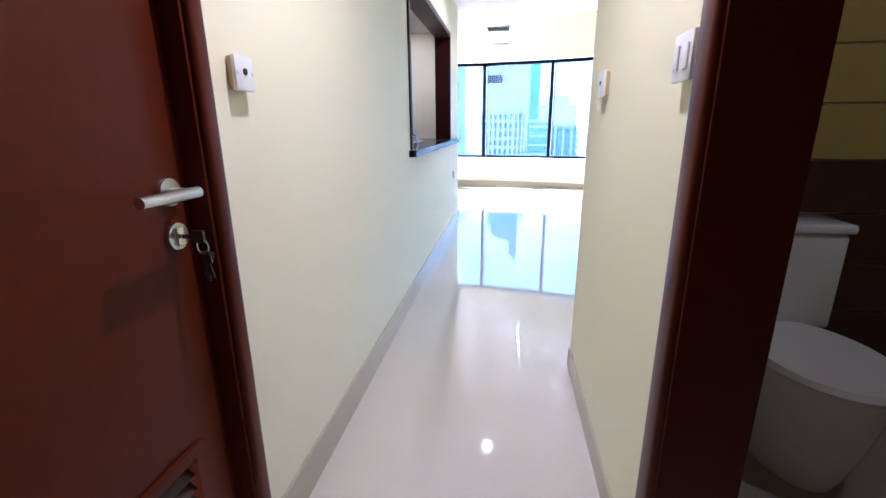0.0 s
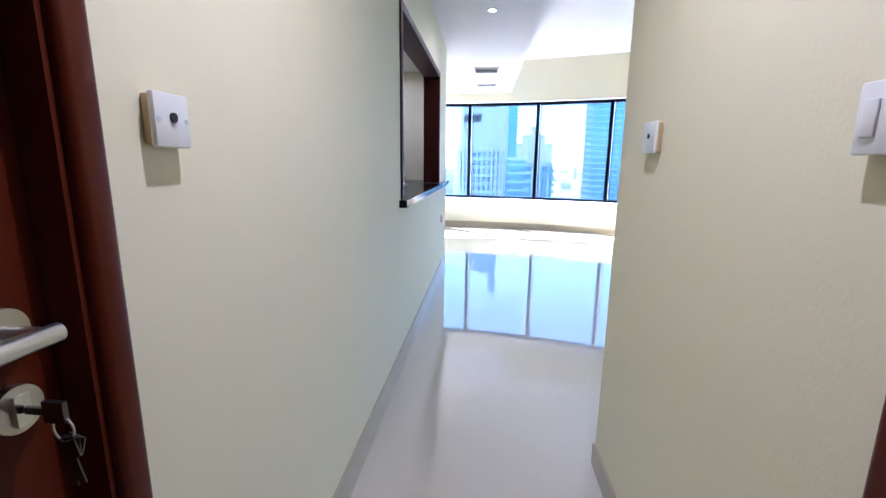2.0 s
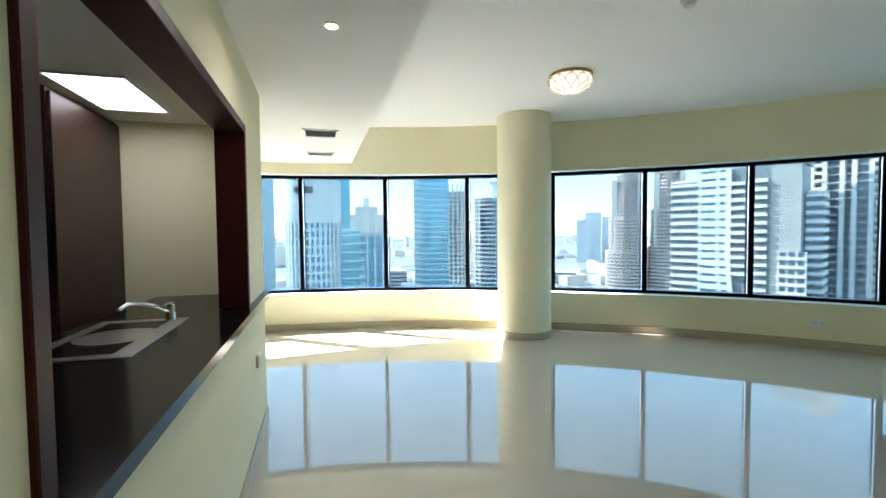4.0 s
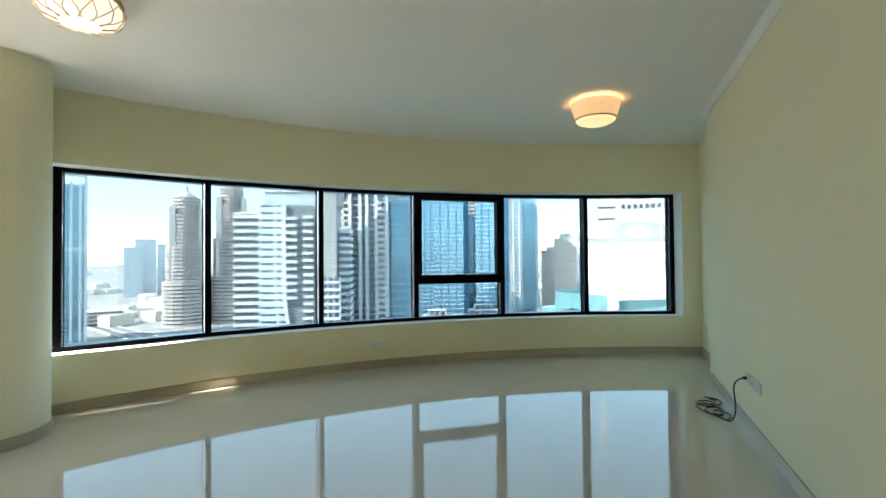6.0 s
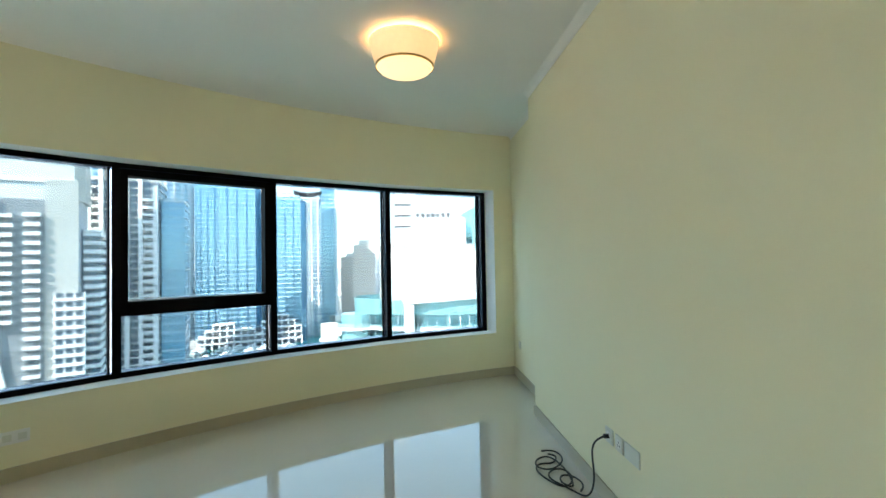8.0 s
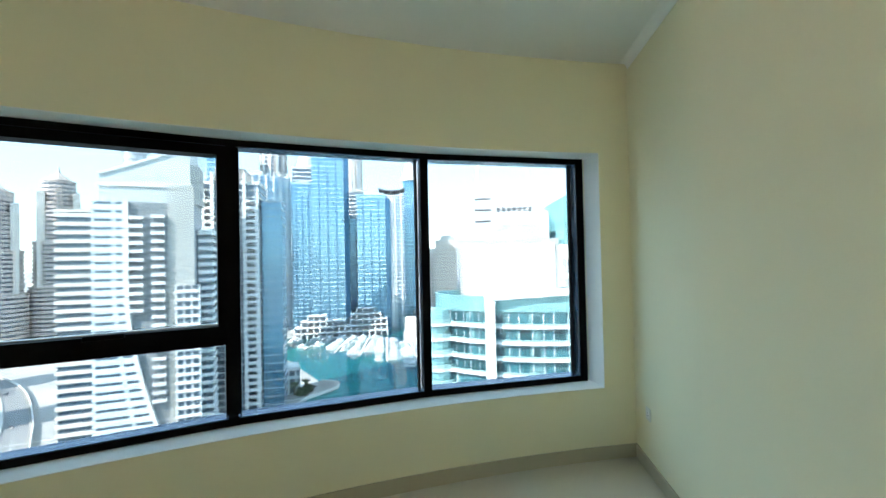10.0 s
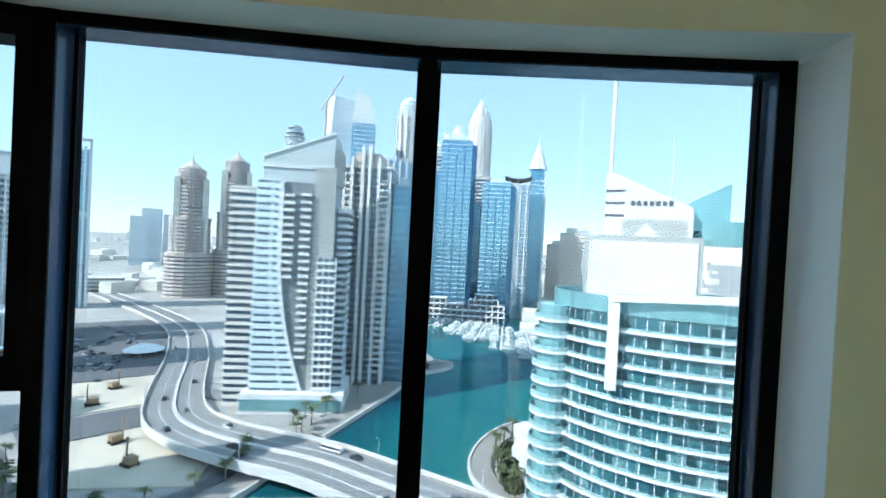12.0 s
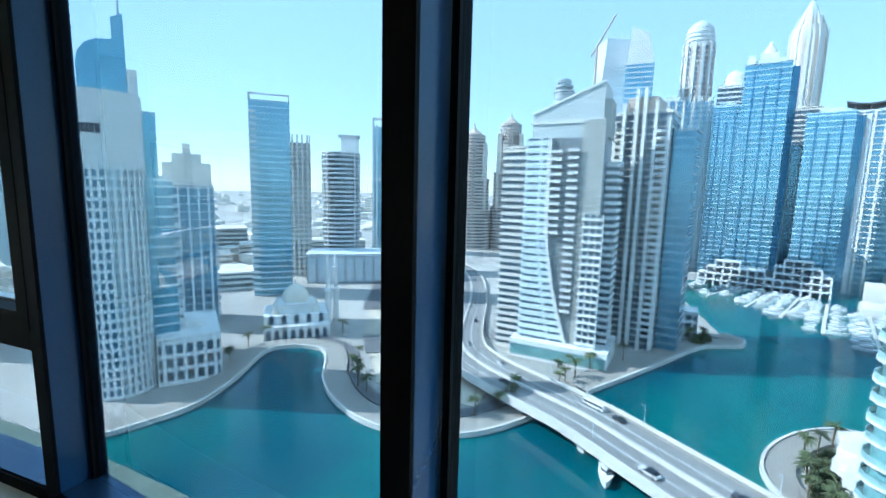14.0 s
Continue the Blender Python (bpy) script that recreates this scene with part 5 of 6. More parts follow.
for sx in (-8, 8):
    for sy in (-8, 8):
        part("corner_post", boxes((sx - 0.9, sy - 0.9, G, sx + 0.9, sy + 0.9, 72)), TW_WHITE, t)
part("upper", prism(rect(13, 13), 66, 78), GL_BLUE, t)
part("spire", turned([(9.5, 78), (5, 92), (2, 100), (0.4, 106), (0.15, 112)], 8), TW_WHITE, t)
x, y = at_bearing(69.8, 372)
t = tower("terraced_building", "long low white terraced waterfront building", x, y)
part("core_block", prism([(-36, 2), (32, 2), (32, 14), (-36, 14)], G, G + 13), GL_DARK, t)
cell_post = mesh_of("lattice_post", boxes((-0.55, -1.2, 0, 0.55, 0, 4.4)), TW_WHITE)
cell_back = mesh_of("dark_opening", boxes((-2.2, 2.2, 0.2, 2.2, 2.6, 4.0)), GL_DARK)
TOPS = (2, 3, 4, 4, 4, 3, 3, 3, 2, 4, 5, 5, 5, 4, 3)
for c, n_up in enumerate(TOPS):
    xc = -36 + 4.9 * c
    for k in range(n_up):
        yk = -8 + 2.1 * k
        part("lattice_slab", boxes((xc - 2.6, yk - 1.4, G + 4.4 * k + 3.6, xc + 2.6, 6, G + 4.4 * k + 4.4)), TW_WHITE, t)
        for dx in (-2.4, 2.4):
            part("lattice_post", cell_post, TW_WHITE, t, at=Matrix.Translation((xc + dx, yk, G + 4.4 * k)))
        part("dark_opening", cell_back, GL_DARK, t, at=Matrix.Translation((xc, yk, G + 4.4 * k)))
for b, dist, w, top, nm in ((83.2, 470, 22, 18, "cream"), (81.5, 560, 24, 6, "cream"), (85.3, 520, 20, 10, "grey"), (84.4, 640, 18, 30, "grey"), (86.5, 600, 24, -14, "cream")):
    x, y = at_bearing(b, dist)
    t = tower("distant_block", "distant cream apartment block" if nm == "cream" else "distant grey apartment block", x, y)
    stack(t, rect(w, w), G, top, 4.5, TW_BROWN if nm == "cream" else TW_GREY, TW_CREAM if nm == "cream" else TW_PALE, 1.9, 0.3)
    part("roof_room", prism(rect(w * 0.5, w * 0.5), top, top + 6), TW_CREAM, t)


# ---- outside: the near teal balcony building ----
t = thing("teal_balcony_building", "curved teal glass apartment building with white balcony slabs", "building", pose(112, -11, 0))
F_TOP, F_PITCH = -10.6, 3.43
foot = ngon(48, 13.0, 25.0)
part("body", prism(foot, G, F_TOP), GL_TEAL, t)
slab_me = mesh_of("balcony_slab", prism(ngon(48, 14.3, 26.3), 0, 0.6), TW_WHITE)


def hollow(n, rx, ry, w, h):
    bm = bmesh.new()
    o, i_ = ngon(n, rx, ry), ngon(n, rx - w, ry - w)
    vo = [[bm.verts.new((x, y, z)) for x, y in o] for z in (0, h)]
    vi = [[bm.verts.new((x, y, z)) for x, y in i_] for z in (0, h)]
    for k in range(n):
        j = (k + 1) % n
        bm.faces.new((vo[0][k], vo[0][j], vo[1][j], vo[1][k]))
        bm.faces.new((vi[0][j], vi[0][k], vi[1][k], vi[1][j]))
        bm.faces.new((vo[1][k], vo[1][j], vi[1][j], vi[1][k]))
        bm.faces.new((vo[0][j], vo[0][k], vi[0][k], vi[0][j]))
    return bm


RAIL = material("pale_teal_balustrade_glass", (0.30, 0.46, 0.46), 0.14, var=0.12, scale=0.4, fine=2, spec=0.8, rand=0.12)
rail_me = mesh_of("balustrade", hollow(48, 14.2, 26.2, 0.12, 0.5), RAIL)
nook_me = mesh_of("nook_slab", prism(ngon(16, 4.6), 0, 0.55), TW_WHITE)
nook_rail = mesh_of("nook_balustrade", hollow(16, 4.5, 4.5, 0.12, 1.0), RAIL)
part("nook_core", prism(ngon(14, 3.4), G, F_TOP), GL_TEAL, t, at=Matrix.Translation((-5.5, 24.5, 0)))
for i in range(15):
    z = F_TOP - (i + 1) * F_PITCH
    part("balcony_slab", slab_me, TW_WHITE, t, at=Matrix.Translation((0, 0, z)))
    part("balustrade", rail_me, RAIL, t, at=Matrix.Translation((0, 0, z + 0.6)))
    m = Matrix.Translation((-5.5 + 0.5 * (i % 2), 24.5, z))
    part("nook_slab", nook_me, TW_WHITE, t, at=m)
    part("nook_balustrade", nook_rail, RAIL, t, at=m @ Matrix.Translation((0, 0, 0.55)))
post_me = mesh_of("facade_post", boxes((-0.10, -0.10, 0, 0.10, 0.10, F_TOP - G)), TW_PALE)
for i in range(30):
    a_ = radians(100 + 160 * (i + random.uniform(-0.2, 0.2)) / 29)
    part("facade_post", post_me, TW_CREAM, t, at=Matrix.Translation((13.05 * math.cos(a_), 25.05 * math.sin(a_), G)) @ Matrix.Rotation(math.atan2(25 * math.sin(a_), 13 * math.cos(a_)), 4, "Z"))
WIN_TEAL = material("dark_teal_window_glass", (0.035, 0.12, 0.14), 0.1, var=0.5, scale=0.3, fine=2, spec=0.8, rand=0.5)
win_me = mesh_of("dark_window", boxes((-0.09, -1.25, 0, 0.09, 1.25, 2.35)), WIN_TEAL)
win_wide = mesh_of("dark_window", boxes((-0.09, -0.8, 0, 0.09, 0.8, 1.9)), WIN_TEAL)
for i in range(15):
    for k in range(27):
        a_ = radians(103 + 5.9 * k + random.uniform(-0.9, 0.9))
        if random.random() < 0.12:
            continue
        part("dark_window", win_me if (k * 7 + i // 4) % 3 else win_wide, WIN_TEAL, t, at=Matrix.Translation((13.02 * math.cos(a_), 25.02 * math.sin(a_), F_TOP - (i + 1) * F_PITCH + 0.7)) @ Matrix.Rotation(math.atan2(math.sin(a_) / 25, math.cos(a_) / 13), 4, "Z"))
part("roof_screen", hollow(48, 13.6, 25.6, 0.4, 3.4), GL_TEAL, t, "teal glass roof screen", at=Matrix.Translation((0, 0, F_TOP)))
part("roof_deck", prism(ngon(48, 13.4, 25.4), F_TOP, F_TOP + 0.4), TW_PALE, t)
part("white_pylon", boxes((-15.1, 11.2, -25, -12.6, 13.3, -8.1)), TW_WHITE, t, "white pylon strip")
part("sloping_beam", prism_x([(13.4, -8.0), (13.4, -6.6), (-26, -4.2), (-26, -5.6)], -15.0, -13.4), TW_WHITE, t, "white sloping roof beam")
board = part("billboard", boxes((-6.0, -3.5, -9.5, 4.0, 19.0, 5.2)), TW_SCREEN, t, "grey box with a blank white hoarding")
part("hoarding", boxes((-6.3, -2.6, -8.5, -6.0, 18.0, 4.0)), TW_WHITE, board, "blank white hoarding")
part("gable", prism_x([(15.5, -6), (15.5, 19), (13.5, 19), (-2.0, 11.6), (-2.0, -6)], -1.5, 0.5), TW_WHITE, t, "white sloping gable wall")
for z in (9.5, 12.2, 14.9):
    part("gable_slit", boxes((-1.6, 11.5, z, -1.5, 15.4, z + 0.5)), SIGN, t)
for i in range(7):
    part("sign_bar", boxes((-1.7, 10.2 - i * 1.25 - 0.75, 12.0, -1.5, 10.2 - i * 1.25, 13.0)), SIGN, t)
part("gable_window", boxes((-1.65, -1.0, 4.6, -1.5, 11.8, 9.0)), TW_SCREEN, t)
part("gable_arch", prism_x([(9.5, 5.2), (6.8, 8.2), (4.1, 5.2)], -1.75, -1.65), TW_WHITE, t)
part("spire", tube([(-0.5, 14.6, 19), (-0.5, 14.6, 44)], 0.45, 10), TW_WHITE, t)
part("mast", tube([(2, 2.0, 10), (2, 2.0, 28)], 0.15, 6), TW_PALE, t)
part("glass_crown", prism_x([(-1.5, 7), (-1.5, 13), (-9, 17), (-9, 7)], 1, 9), GL_TEAL, t, "teal glass roof wedge")
part("crown_drum", turned([(8, 4), (8, 9), (6, 9.2), (0.0, 9.3)], 24), GL_TEAL, t, at=Matrix.Translation((8, -8, 0)))

pod = thing("waterside_podium", "pale stepped podium with terraces beside the promenade", "building", pose(0, 0, 0))
part("base", prism(turned_line([(120, 22), (146, 32), (165, 18), (165, -25), (118, -25)]), G, G + 6.5), TW_WHITE, pod)
for i in range(16):
    x, y = turn(124 + 2.4 * i + random.uniform(-1, 1), 22 + 5.0 * math.sin(i * 0.35) - 0.6 * i)
    w, d, h = random.uniform(2, 5), random.uniform(2, 4), random.uniform(1.2, 4.0)
    part("terrace_block", boxes((x - w, y - d, G + 6.5, x + w, y + d, G + 6.5 + h)), TW_WHITE if i % 3 else TW_CREAM, pod)

# ---- outside: mosque ----
t = tower("mosque", "small white domed mosque on the waterfront", 54, 196, -14)
part("hall", prism(rect(26, 20), G, G + 9), TW_WHITE, t)
part("upper_hall", prism(rect(16, 14), G + 9, G + 13), TW_WHITE, t)
part("porch", boxes((-13, -14.5, G, 13, -10, G + 5.5)), TW_WHITE, t)
arch_me = mesh_of("arch", prism_x([(0.95, 0), (0.95, 2.6), (0.6, 3.5), (0, 4.0), (-0.6, 3.5), (-0.95, 2.6), (-0.95, 0)], -0.1, 0.1), GL_DARK)
for i in range(8):
    part("arch", arch_me, GL_DARK, t, at=Matrix.Translation((-11.2 + 3.2 * i, -14.55, G + 0.4)) @ Matrix.Rotation(radians(90), 4, "Z"))
for i in range(5):
    part("arch", arch_me, GL_DARK, t, at=Matrix.Translation((-10 + 5 * i, -10.05, G + 5.6)) @ Matrix.Rotation(radians(90), 4, "Z"))
part("dome", turned([(5.4, 0), (5.6, 1.5), (5.3, 3.4), (4.2, 5.3), (2.4, 6.7), (0.5, 7.5), (0.2, 9.5)], 24), TW_CREAM, t, at=Matrix.Translation((0, 0, G + 13)), smooth=True)
for sx, sy in ((-8, -6), (8, -6), (-8, 6), (8, 6)):
    part("small_dome", turned([(1.9, 0), (2.0, 0.8), (1.5, 2.2), (0.3, 3.1), (0.1, 4)], 14), TW_CREAM, t, at=Matrix.Translation((sx, sy, G + 9)), smooth=True)
for mx, my in ((14.5, 6), (18.5, 10)):
    part("minaret", turned([(1.5, G), (1.5, G + 14), (2.0, G + 14.5), (2.0, G + 15.5), (1.1, G + 16), (1.0, G + 25), (1.5, G + 25.6), (0.9, G + 26), (0.8, G + 29), (0.1, G + 33)], 12), TW_WHITE, t, at=Matrix.Translation((mx, my, 0)))


# ---- outside: palms, boats, vehicles ----
def palm():
    p = thing("palm_tree", "date palm with a dusty green crown beside the water", "palm", pose(0, 0, -200), "waterside palms")
    part("trunk", tube([(0, 0, 0), (0.1, 0, 2), (0.15, 0.1, 4.2), (0.1, 0.1, 6.2)], 0.22, 7), TRUNK, p)
    bm = bmesh.new()
    for i in range(26):
        a_ = i * 2.4
        up = random.uniform(-0.2, 0.95)
        L = random.uniform(2.3, 3.2)
        rows = []
        for k in range(6):
            f = k / 5
            r = L * f
            z = 6.2 + up * r - 0.42 * r * r * (0.55 if up > 0.3 else 0.35)
            w = 0.34 * math.sin(math.pi * (0.12 + 0.86 * f))
            c, s = math.cos(a_), math.sin(a_)
            rows.append([bm.verts.new((r * c - o * s, r * s + o * c, z - abs(o) * 0.7)) for o in (-w, 0, w)])
        for r0, r1 in zip(rows, rows[1:]):
            for k in range(2):
                bm.faces.new((r0[k], r0[k + 1], r1[k + 1], r1[k]))
    part("crown", bm, LEAF, p)
    return p


first_palm = palm()
spots = [(56, 126), (57, 121), (60, 141), (59, 134), (70, 98), (78, 92), (86, 91), (92, 92), (63, 104), (98, 97), (66, 150), (113, 92), (118, 94), (124, 95), (133, 96), (143, 97), (120, 99), (128, 101), (152, 96),
         (40, 186), (46, 184), (32, 182), (24, 168), (62, 188), (70, 180), (116, 24), (119, 29), (124, 31), (130, 33), (136, 35), (142, 34), (148, 33), (121, 25), (127, 27), (190, 97), (197, 95), (204, 93)]
for i, (x, y) in enumerate(spots):
    x, y = turn(x, y)
    z = G + (1.1 if (x, y) and i not in (10, 19, 20, 21, 22, 23, 24) else 0.0)
    if i == 0:
        first_palm.matrix_basis = pose(x, y, z)
    else:
        copy_thing(first_palm, pose(x, y, z, 0, 0, 53 * i) @ Matrix.Scale(random.uniform(0.65, 0.95), 4))


def shrubs(name, label, centre_list, count, spread, height):
    """Low planting: thousands of small leaf faces in clumps."""
    bm = bmesh.new()
    for cx, cy in centre_list:
        cx, cy = turn(cx, cy)
        for _ in range(count):
            r, a_ = spread * random.random() ** 0.6, random.uniform(0, 6.28)
            x, y = cx + r * math.cos(a_), cy + r * math.sin(a_)
            z = G + 0.9 + height * random.random() * (1 - (r / spread) ** 2 * 0.7)
            s = random.uniform(0.18, 0.45)
            m = Euler((random.uniform(0, 3), random.uniform(0, 3), random.uniform(0, 6))).to_matrix()
            bm.faces.new([bm.verts.new(Vector((x, y, z)) + m @ Vector(v)) for v in ((-s, -s, 0), (s, -s * 0.6, 0), (s * 0.8, s, 0), (-s * 0.7, s * 0.9, 0))])
    return tagged(part(name, bm, HEDGE), label, "shrubs", kind="stuff")


shrubs("promenade_shrubs", "dusty green shrubs along the promenade", [(118 + 2.2 * i, 25 + 1.1 * i - 0.05 * i * i) for i in range(12)], 260, 2.6, 2.2)
shrubs("quay_shrubs", "dark green trees and shrubs on the quay", [(198 + 2 * i, 92 + (i % 3)) for i in range(6)] + [(42 + 3 * i, 190 - i) for i in range(7)], 240, 2.6, 2.8)

BOAT_WHITE = material("white_boat_hull", (0.78, 0.78, 0.76), 0.35, var=0.05, scale=0.5, rand=0.06)
BOAT_DARK = material("dark_boat_window", (0.03, 0.04, 0.05), 0.2)


def boat():
    b = thing("motor_boat", "white motor yacht moored in the marina", "boat", pose(0, 0, -200), "moored boats")
    bm = bmesh.new()
    top = [(-5.5, -1.6), (2, -1.7), (4.5, -1.0), (6, 0), (4.5, 1.0), (2, 1.7), (-5.5, 1.6)]
    lo = [bm.verts.new((x * 0.9, y * 0.75, -0.1)) for x, y in top]
    hi = [bm.verts.new((x, y, 1.5 + (0.4 if x > 4 else 0))) for x, y in top]
    bm.faces.new(hi)
    bm.faces.new(lo[::-1])
    for i in range(7):
        bm.faces.new((lo[i], lo[(i + 1) % 7], hi[(i + 1) % 7], hi[i]))
    part("hull", bm, BOAT_WHITE, b)
    part("cabin", prism([(-3.5, -1.2), (1.4, -1.2), (2.6, 0), (1.4, 1.2), (-3.5, 1.2)], 1.5, 2.9), BOAT_WHITE, b)
    part("window_band", prism([(-3.0, -1.25), (1.5, -1.25), (2.7, 0), (1.5, 1.25), (-3.0, 1.25)], 2.0, 2.5), BOAT_DARK, b)
    part("flybridge", prism([(-3.0, -1.0), (0.2, -1.0), (0.8, 0), (0.2, 1.0), (-3.0, 1.0)], 2.9, 3.7), BOAT_WHITE, b)
    return b


first_boat = boat()
n_boat = 0
for (xa, ya), (xb, yb) in (((338, 160), (312, 166)), ((345, 140), (300, 138)), ((350, 122), (290, 112)), ((352, 106), (282, 92)), ((345, 90), (268, 70)), ((330, 68), (252, 46)), ((300, 48), (225, 30))):
    (xa, ya), (xb, yb) = turn(xa, ya), turn(xb, yb)
    L, rz = math.hypot(xb - xa, yb - ya), math.atan2(yb - ya, xb - xa)
    tagged(part("pontoon", boxes((0, -0.8, G - 0.3, L, 0.8, G + 0.5)), CONCRETE, at=Matrix.Translation((xa, ya, 0)) @ Matrix.Rotation(rz, 4, "Z")), "pale floating pontoon with moored boats", "pontoon")
    k = int(L / 5.2)
    for i in range(k):
        for s in (-1, 1):
            if random.random() < 0.25:
                continue
            d = 5.2 * (i + 0.5)
            m = Matrix.Translation((xa, ya, 0)) @ Matrix.Rotation(rz, 4, "Z") @ Matrix.Translation((d, s * 5.0, G)) @ Matrix.Rotation(radians(90 * s + random.uniform(-6, 6)), 4, "Z") @ Matrix.Scale(random.uniform(0.42, 0.8), 4)
            if n_boat == 0:
                first_boat.matrix_basis = Matrix.LocRotScale(m.to_translation(), m.to_quaternion(), (1, 1, 1))
            else:
                copy_thing(first_boat, m)
            n_boat += 1
cruiser = copy_thing(first_boat, pose(*turn(90, 57), G, 0, 0, -145))
tagged(cruiser, "small white boat under way beside the bridge", "boat")

CAR_A = material("white_car_paint", (0.72, 0.72, 0.72), 0.3, var=0.03, rand=0.25)
CAR_B = material("dark_car_paint", (0.05, 0.055, 0.065), 0.3, var=0.05, rand=0.3)


def car(mat, label):
    c = thing("car", label, "car", pose(0, 0, -200), "cars on the roads")
    bm = prism([(-2.2, -0.85), (2.1, -0.85), (2.25, -0.6), (2.25, 0.6), (2.1, 0.85), (-2.2, 0.85)], 0.3, 0.85)
    part("body", bm, mat, c)
    bm = bmesh.new()
    lo = [bm.verts.new(v) for v in ((-1.9, -0.8, 0.85), (1.1, -0.8, 0.85), (1.1, 0.8, 0.85), (-1.9, 0.8, 0.85), (-1.4, -0.65, 1.45), (0.3, -0.65, 1.45), (0.3, 0.65, 1.45), (-1.4, 0.65, 1.45))]
    for f in ((0, 1, 5, 4), (1, 2, 6, 5), (2, 3, 7, 6), (3, 0, 4, 7), (4, 5, 6, 7)):
        bm.faces.new([lo[i] for i in f])
    part("cabin", bm, BOAT_DARK, c)
    wheel = mesh_of("wheel", turned([(0.32, -0.12), (0.32, 0.12)], 12), BLACK)
    for sx in (-1.35, 1.35):
        for sy in (-0.8, 0.8):
            part("wheel", wheel, BLACK, c, at=Matrix.Translation((sx, sy, 0.32)) @ Matrix.Rotation(radians(90), 4, "X"))
    return c


cars = [car(CAR_A, "white car on the road"), car(CAR_B, "dark car on the road")]
used = [False, False]


def put_car(k, m):
    if not used[k]:
        cars[k].matrix_basis = Matrix.LocRotScale(m.to_translation(), m.to_quaternion(), (1, 1, 1))
        used[k] = True
    else:
        copy_thing(cars[k], m)


for i, off in ((9, 3.0), (14, -6.0), (21, 6.0), (33, -3.0), (38, 5.8), (43, -6.0), (48, 3.0), (53, -3.2), (57, 5.6), (62, 3.0), (66, -5.8), (70, 3.0)):
    p, q = DECK[i], DECK[i + 1]
    rz = math.atan2(q[1] - p[1], q[0] - p[0])
    put_car(i % 2, Matrix.Translation((p[0] + off * math.sin(rz), p[1] - off * math.cos(rz), p[2] + 0.12)) @ Matrix.Rotation(rz, 4, "Z") @ Matrix.Scale(0.8, 4))
for i in range(46):
    u, v = random.random(), random.random()
    x, y = turn(112 + 60 * u, 205 + 70 * u + 45 * (v - 0.3))
    put_car(i % 2, pose(x, y, G + 0.26, 0, 0, 30 + 90 * (i % 3)) @ Matrix.Scale(0.8, 4))
tent = thing("marquee", "round white tent roof in the car park", "tent", pose(154.0, 218.8, G + 0.25))
part("canopy", turned([(9.0, 2.6), (8.2, 3.2), (4.5, 4.4), (0.3, 6.0)], 20), BOAT_WHITE, tent, smooth=True)
for i in range(8):
    part("post", tube([(8.4 * math.cos(i * 0.785), 8.4 * math.sin(i * 0.785), 0), (8.4 * math.cos(i * 0.785), 8.4 * math.sin(i * 0.785), 2.8)], 0.15, 6), TW_PALE, tent)
ORANGE = material("faded_orange_hull", (0.60, 0.16, 0.08), 0.4, var=0.1)
water_taxi = thing("orange_boat", "small orange boat on the open water", "boat", pose(310.5, 159.7, G, 0, 0, 150))
part("hull", prism([(-5, -1.6), (3, -1.7), (5.5, 0), (3, 1.7), (-5, 1.6)], -0.2, 1.2), ORANGE, water_taxi)
part("cabin", rbox(-3.2, -1.2, 1.2, 1.6, 1.2, 2.8, 0.2, 2), ORANGE, water_taxi)
part("roof", rbox(-3.5, -1.4, 2.8, 2.0, 1.4, 3.0, 0.08, 1), BOAT_WHITE, water_taxi, "white cabin roof")
bus = thing("bus", "small white bus crossing the bridge", "bus")
p, q = DECK[24], DECK[25]
rz = math.atan2(q[1] - p[1], q[0] - p[0])
bus.matrix_basis = Matrix.Translation((p[0] + 6 * math.sin(rz), p[1] - 6 * math.cos(rz), p[2] + 0.12)) @ Matrix.Rotation(rz, 4, "Z") @ Matrix.Scale(0.6, 4)
part("body", rbox(-5.5, -1.2, 0.4, 5.5, 1.2, 3.1, 0.2, 2), CAR_A, bus)
part("window_band", boxes((-5.2, -1.22, 1.6, 5.2, 1.22, 2.5)), BOAT_DARK, bus)
wheel = mesh_of("wheel", turned([(0.5, -0.15), (0.5, 0.15)], 14), BLACK)
for sx in (-3.6, 3.6):
    for sy in (-1.1, 1.1):
        part("wheel", wheel, BLACK, bus, at=Matrix.Translation((sx, sy, 0.5)) @ Matrix.Rotation(radians(90), 4, "X"))


def lamp_post(m):
    p = thing("street_lamp", "slim grey street lamp on the bridge edge", "lamp", m, "bridge lamps")
    part("pole", tube([(0, 0, 0), (0, 0, 6.0)], 0.08, 6), TW_PALE, p)
    part("arm", tube([(0, 0, 5.9), (1.0, 0, 6.1)], 0.05, 6), TW_PALE, p)
    part("head", boxes((0.8, -0.1, 6.03, 1.4, 0.1, 6.15)), TW_PALE, p)
    return p


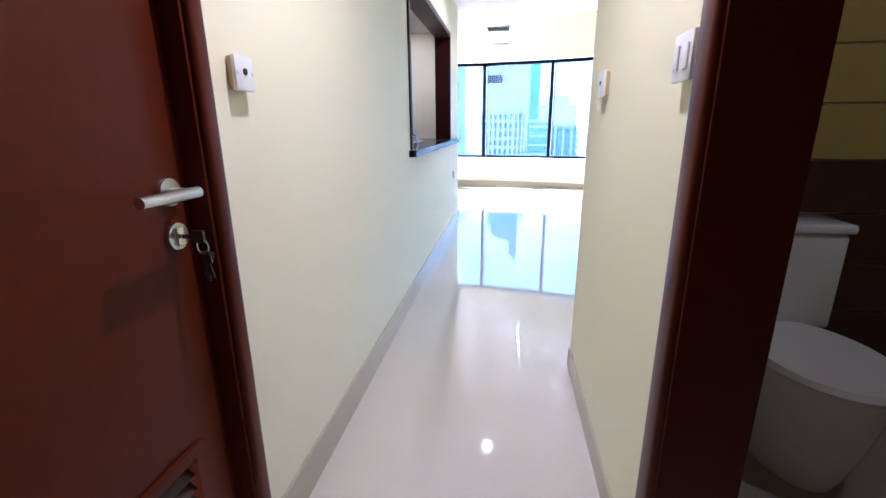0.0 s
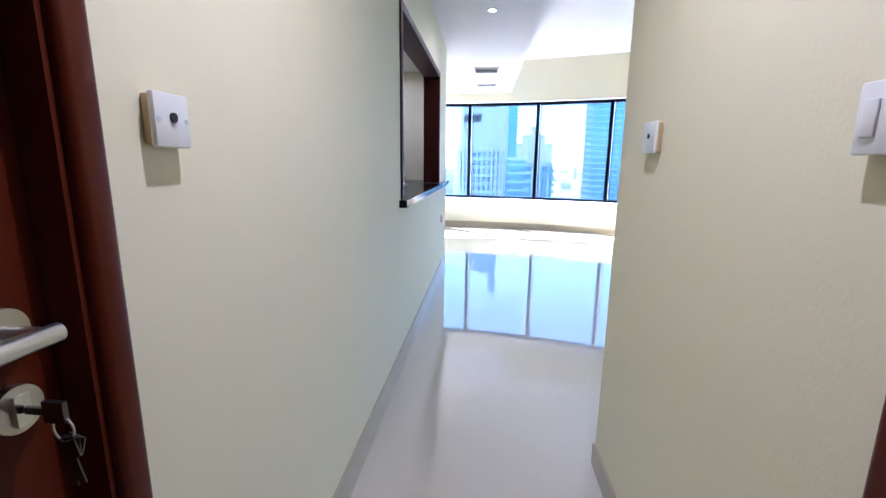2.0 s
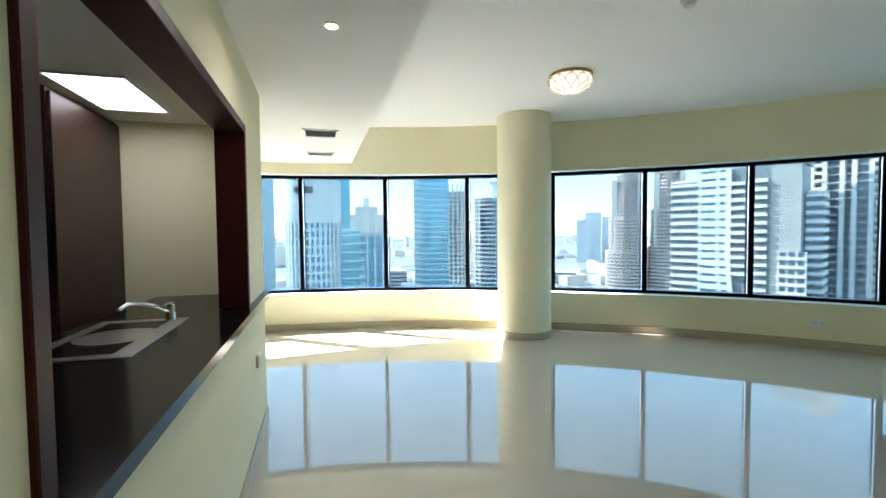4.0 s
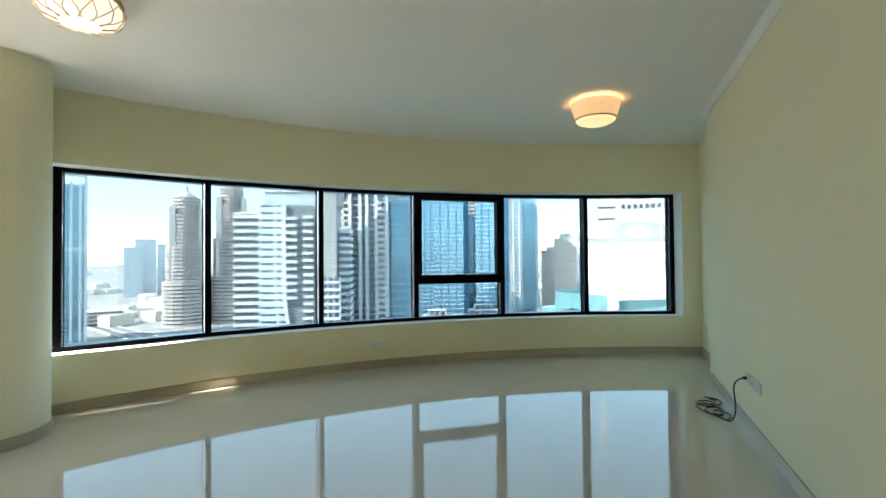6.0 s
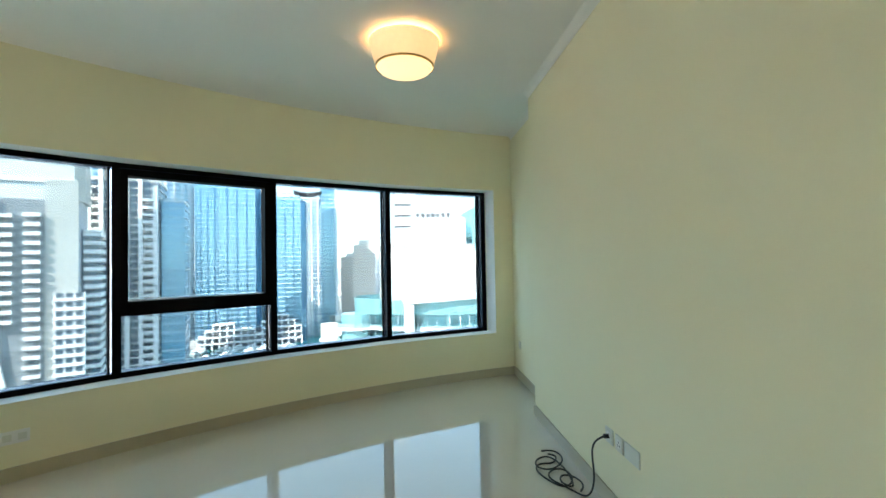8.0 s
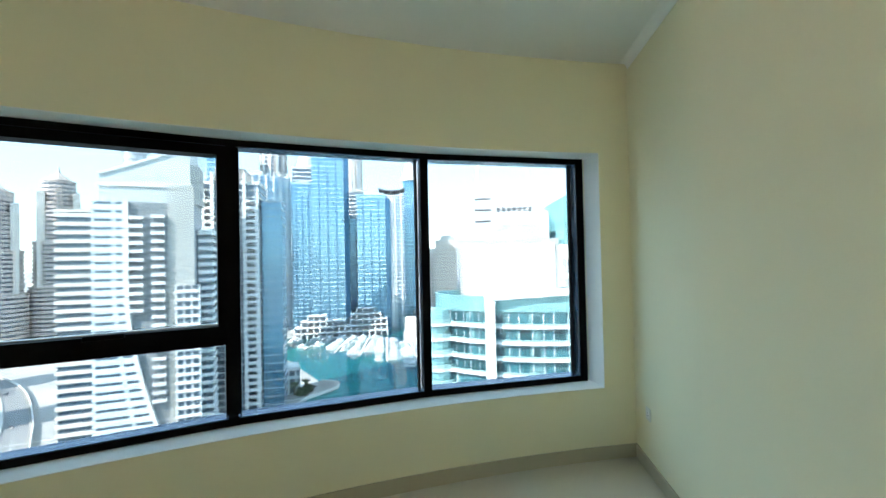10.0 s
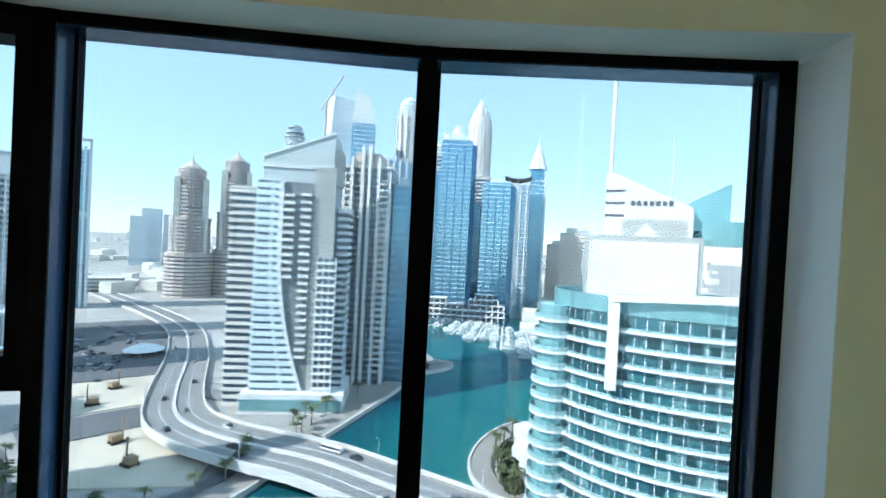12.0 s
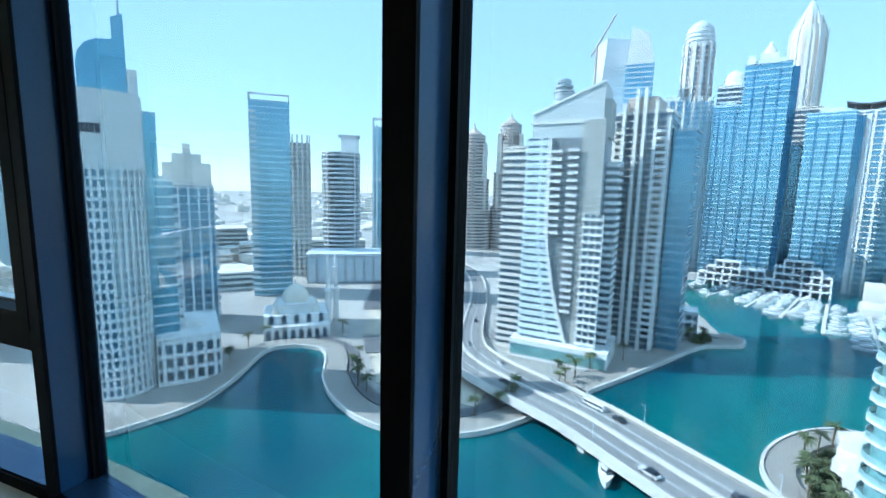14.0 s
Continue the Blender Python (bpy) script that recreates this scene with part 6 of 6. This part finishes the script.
post = None
for i in range(8, 70, 11):
    p, q = DECK[i], DECK[i + 1]
    rz = math.atan2(q[1] - p[1], q[0] - p[0])
    for s in (-1, 1):
        m = Matrix.Translation((p[0] + s * 8.9 * math.sin(rz), p[1] - s * 8.9 * math.cos(rz), p[2] + 0.25)) @ Matrix.Rotation(rz + (math.pi / 2 if s > 0 else -math.pi / 2), 4, "Z")
        if post is None:
            post = lamp_post(m)
        else:
            copy_thing(post, m)

# machines on the sandy plots
RIG = material("rusty_yellow_machine_paint", (0.30, 0.21, 0.12), 0.6, var=0.2)
for x, y in ((112, 183), (98, 172), (86, 136), (80, 120)):
    x, y = turn(x, y)
    r = thing("drilling_rig", "small rusty brown drilling rig on the sandy plot", "rig", pose(x, y, G + 0.5, 0, 0, 40 * x))
    part("tracks", boxes((-2, -1.4, 0, 2, -0.8, 0.8), (-2, 0.8, 0, 2, 1.4, 0.8)), BLACK, r)
    part("cab", boxes((-1.8, -1.2, 0.8, 1.0, 1.2, 2.6)), RIG, r)
    part("mast", boxes((1.1, -0.2, 0.8, 1.5, 0.2, 7.5)), RIG, r)

# low buildings out to the horizon
bm = bmesh.new()
for i in range(900):
    b, dist = random.uniform(-25, 100), 330 + 2600 * random.random() ** 1.7
    x, y = at_bearing(b, dist)
    if 48 < b < 80 and dist < 700:
        continue
    if dist < 520 and 14 < b < 50:
        continue
    w, d, h = random.uniform(8, 34), random.uniform(8, 30), random.uniform(3, 14) + (random.random() > 0.93) * random.uniform(10, 40)
    rz = random.choice((0.3, 0.3 + 1.57, 0.8))
    box(bm, -w / 2, -d / 2, 0, w / 2, d / 2, h, Matrix.Translation((x, y, G)) @ Matrix.Rotation(rz, 4, "Z"))
tagged(part("low_rise_district", bm, TW_CREAM), "hazy low cream buildings spread to the horizon", "buildings", kind="stuff")
for x, y, w, d, h in ((35, 300, 40, 24, 10), (20, 350, 50, 24, 14), (68, 360, 30, 24, 18), (48, 420, 36, 30, 26), (150, 420, 50, 24, 12), (255, 470, 46, 26, 14)):
    t = tower("low_block", "low cream block behind the towers", x, y)
    stack(t, rect(w, d), G, G + h, 3.6, GL_DARK, TW_CREAM, 1.6, 0.3)
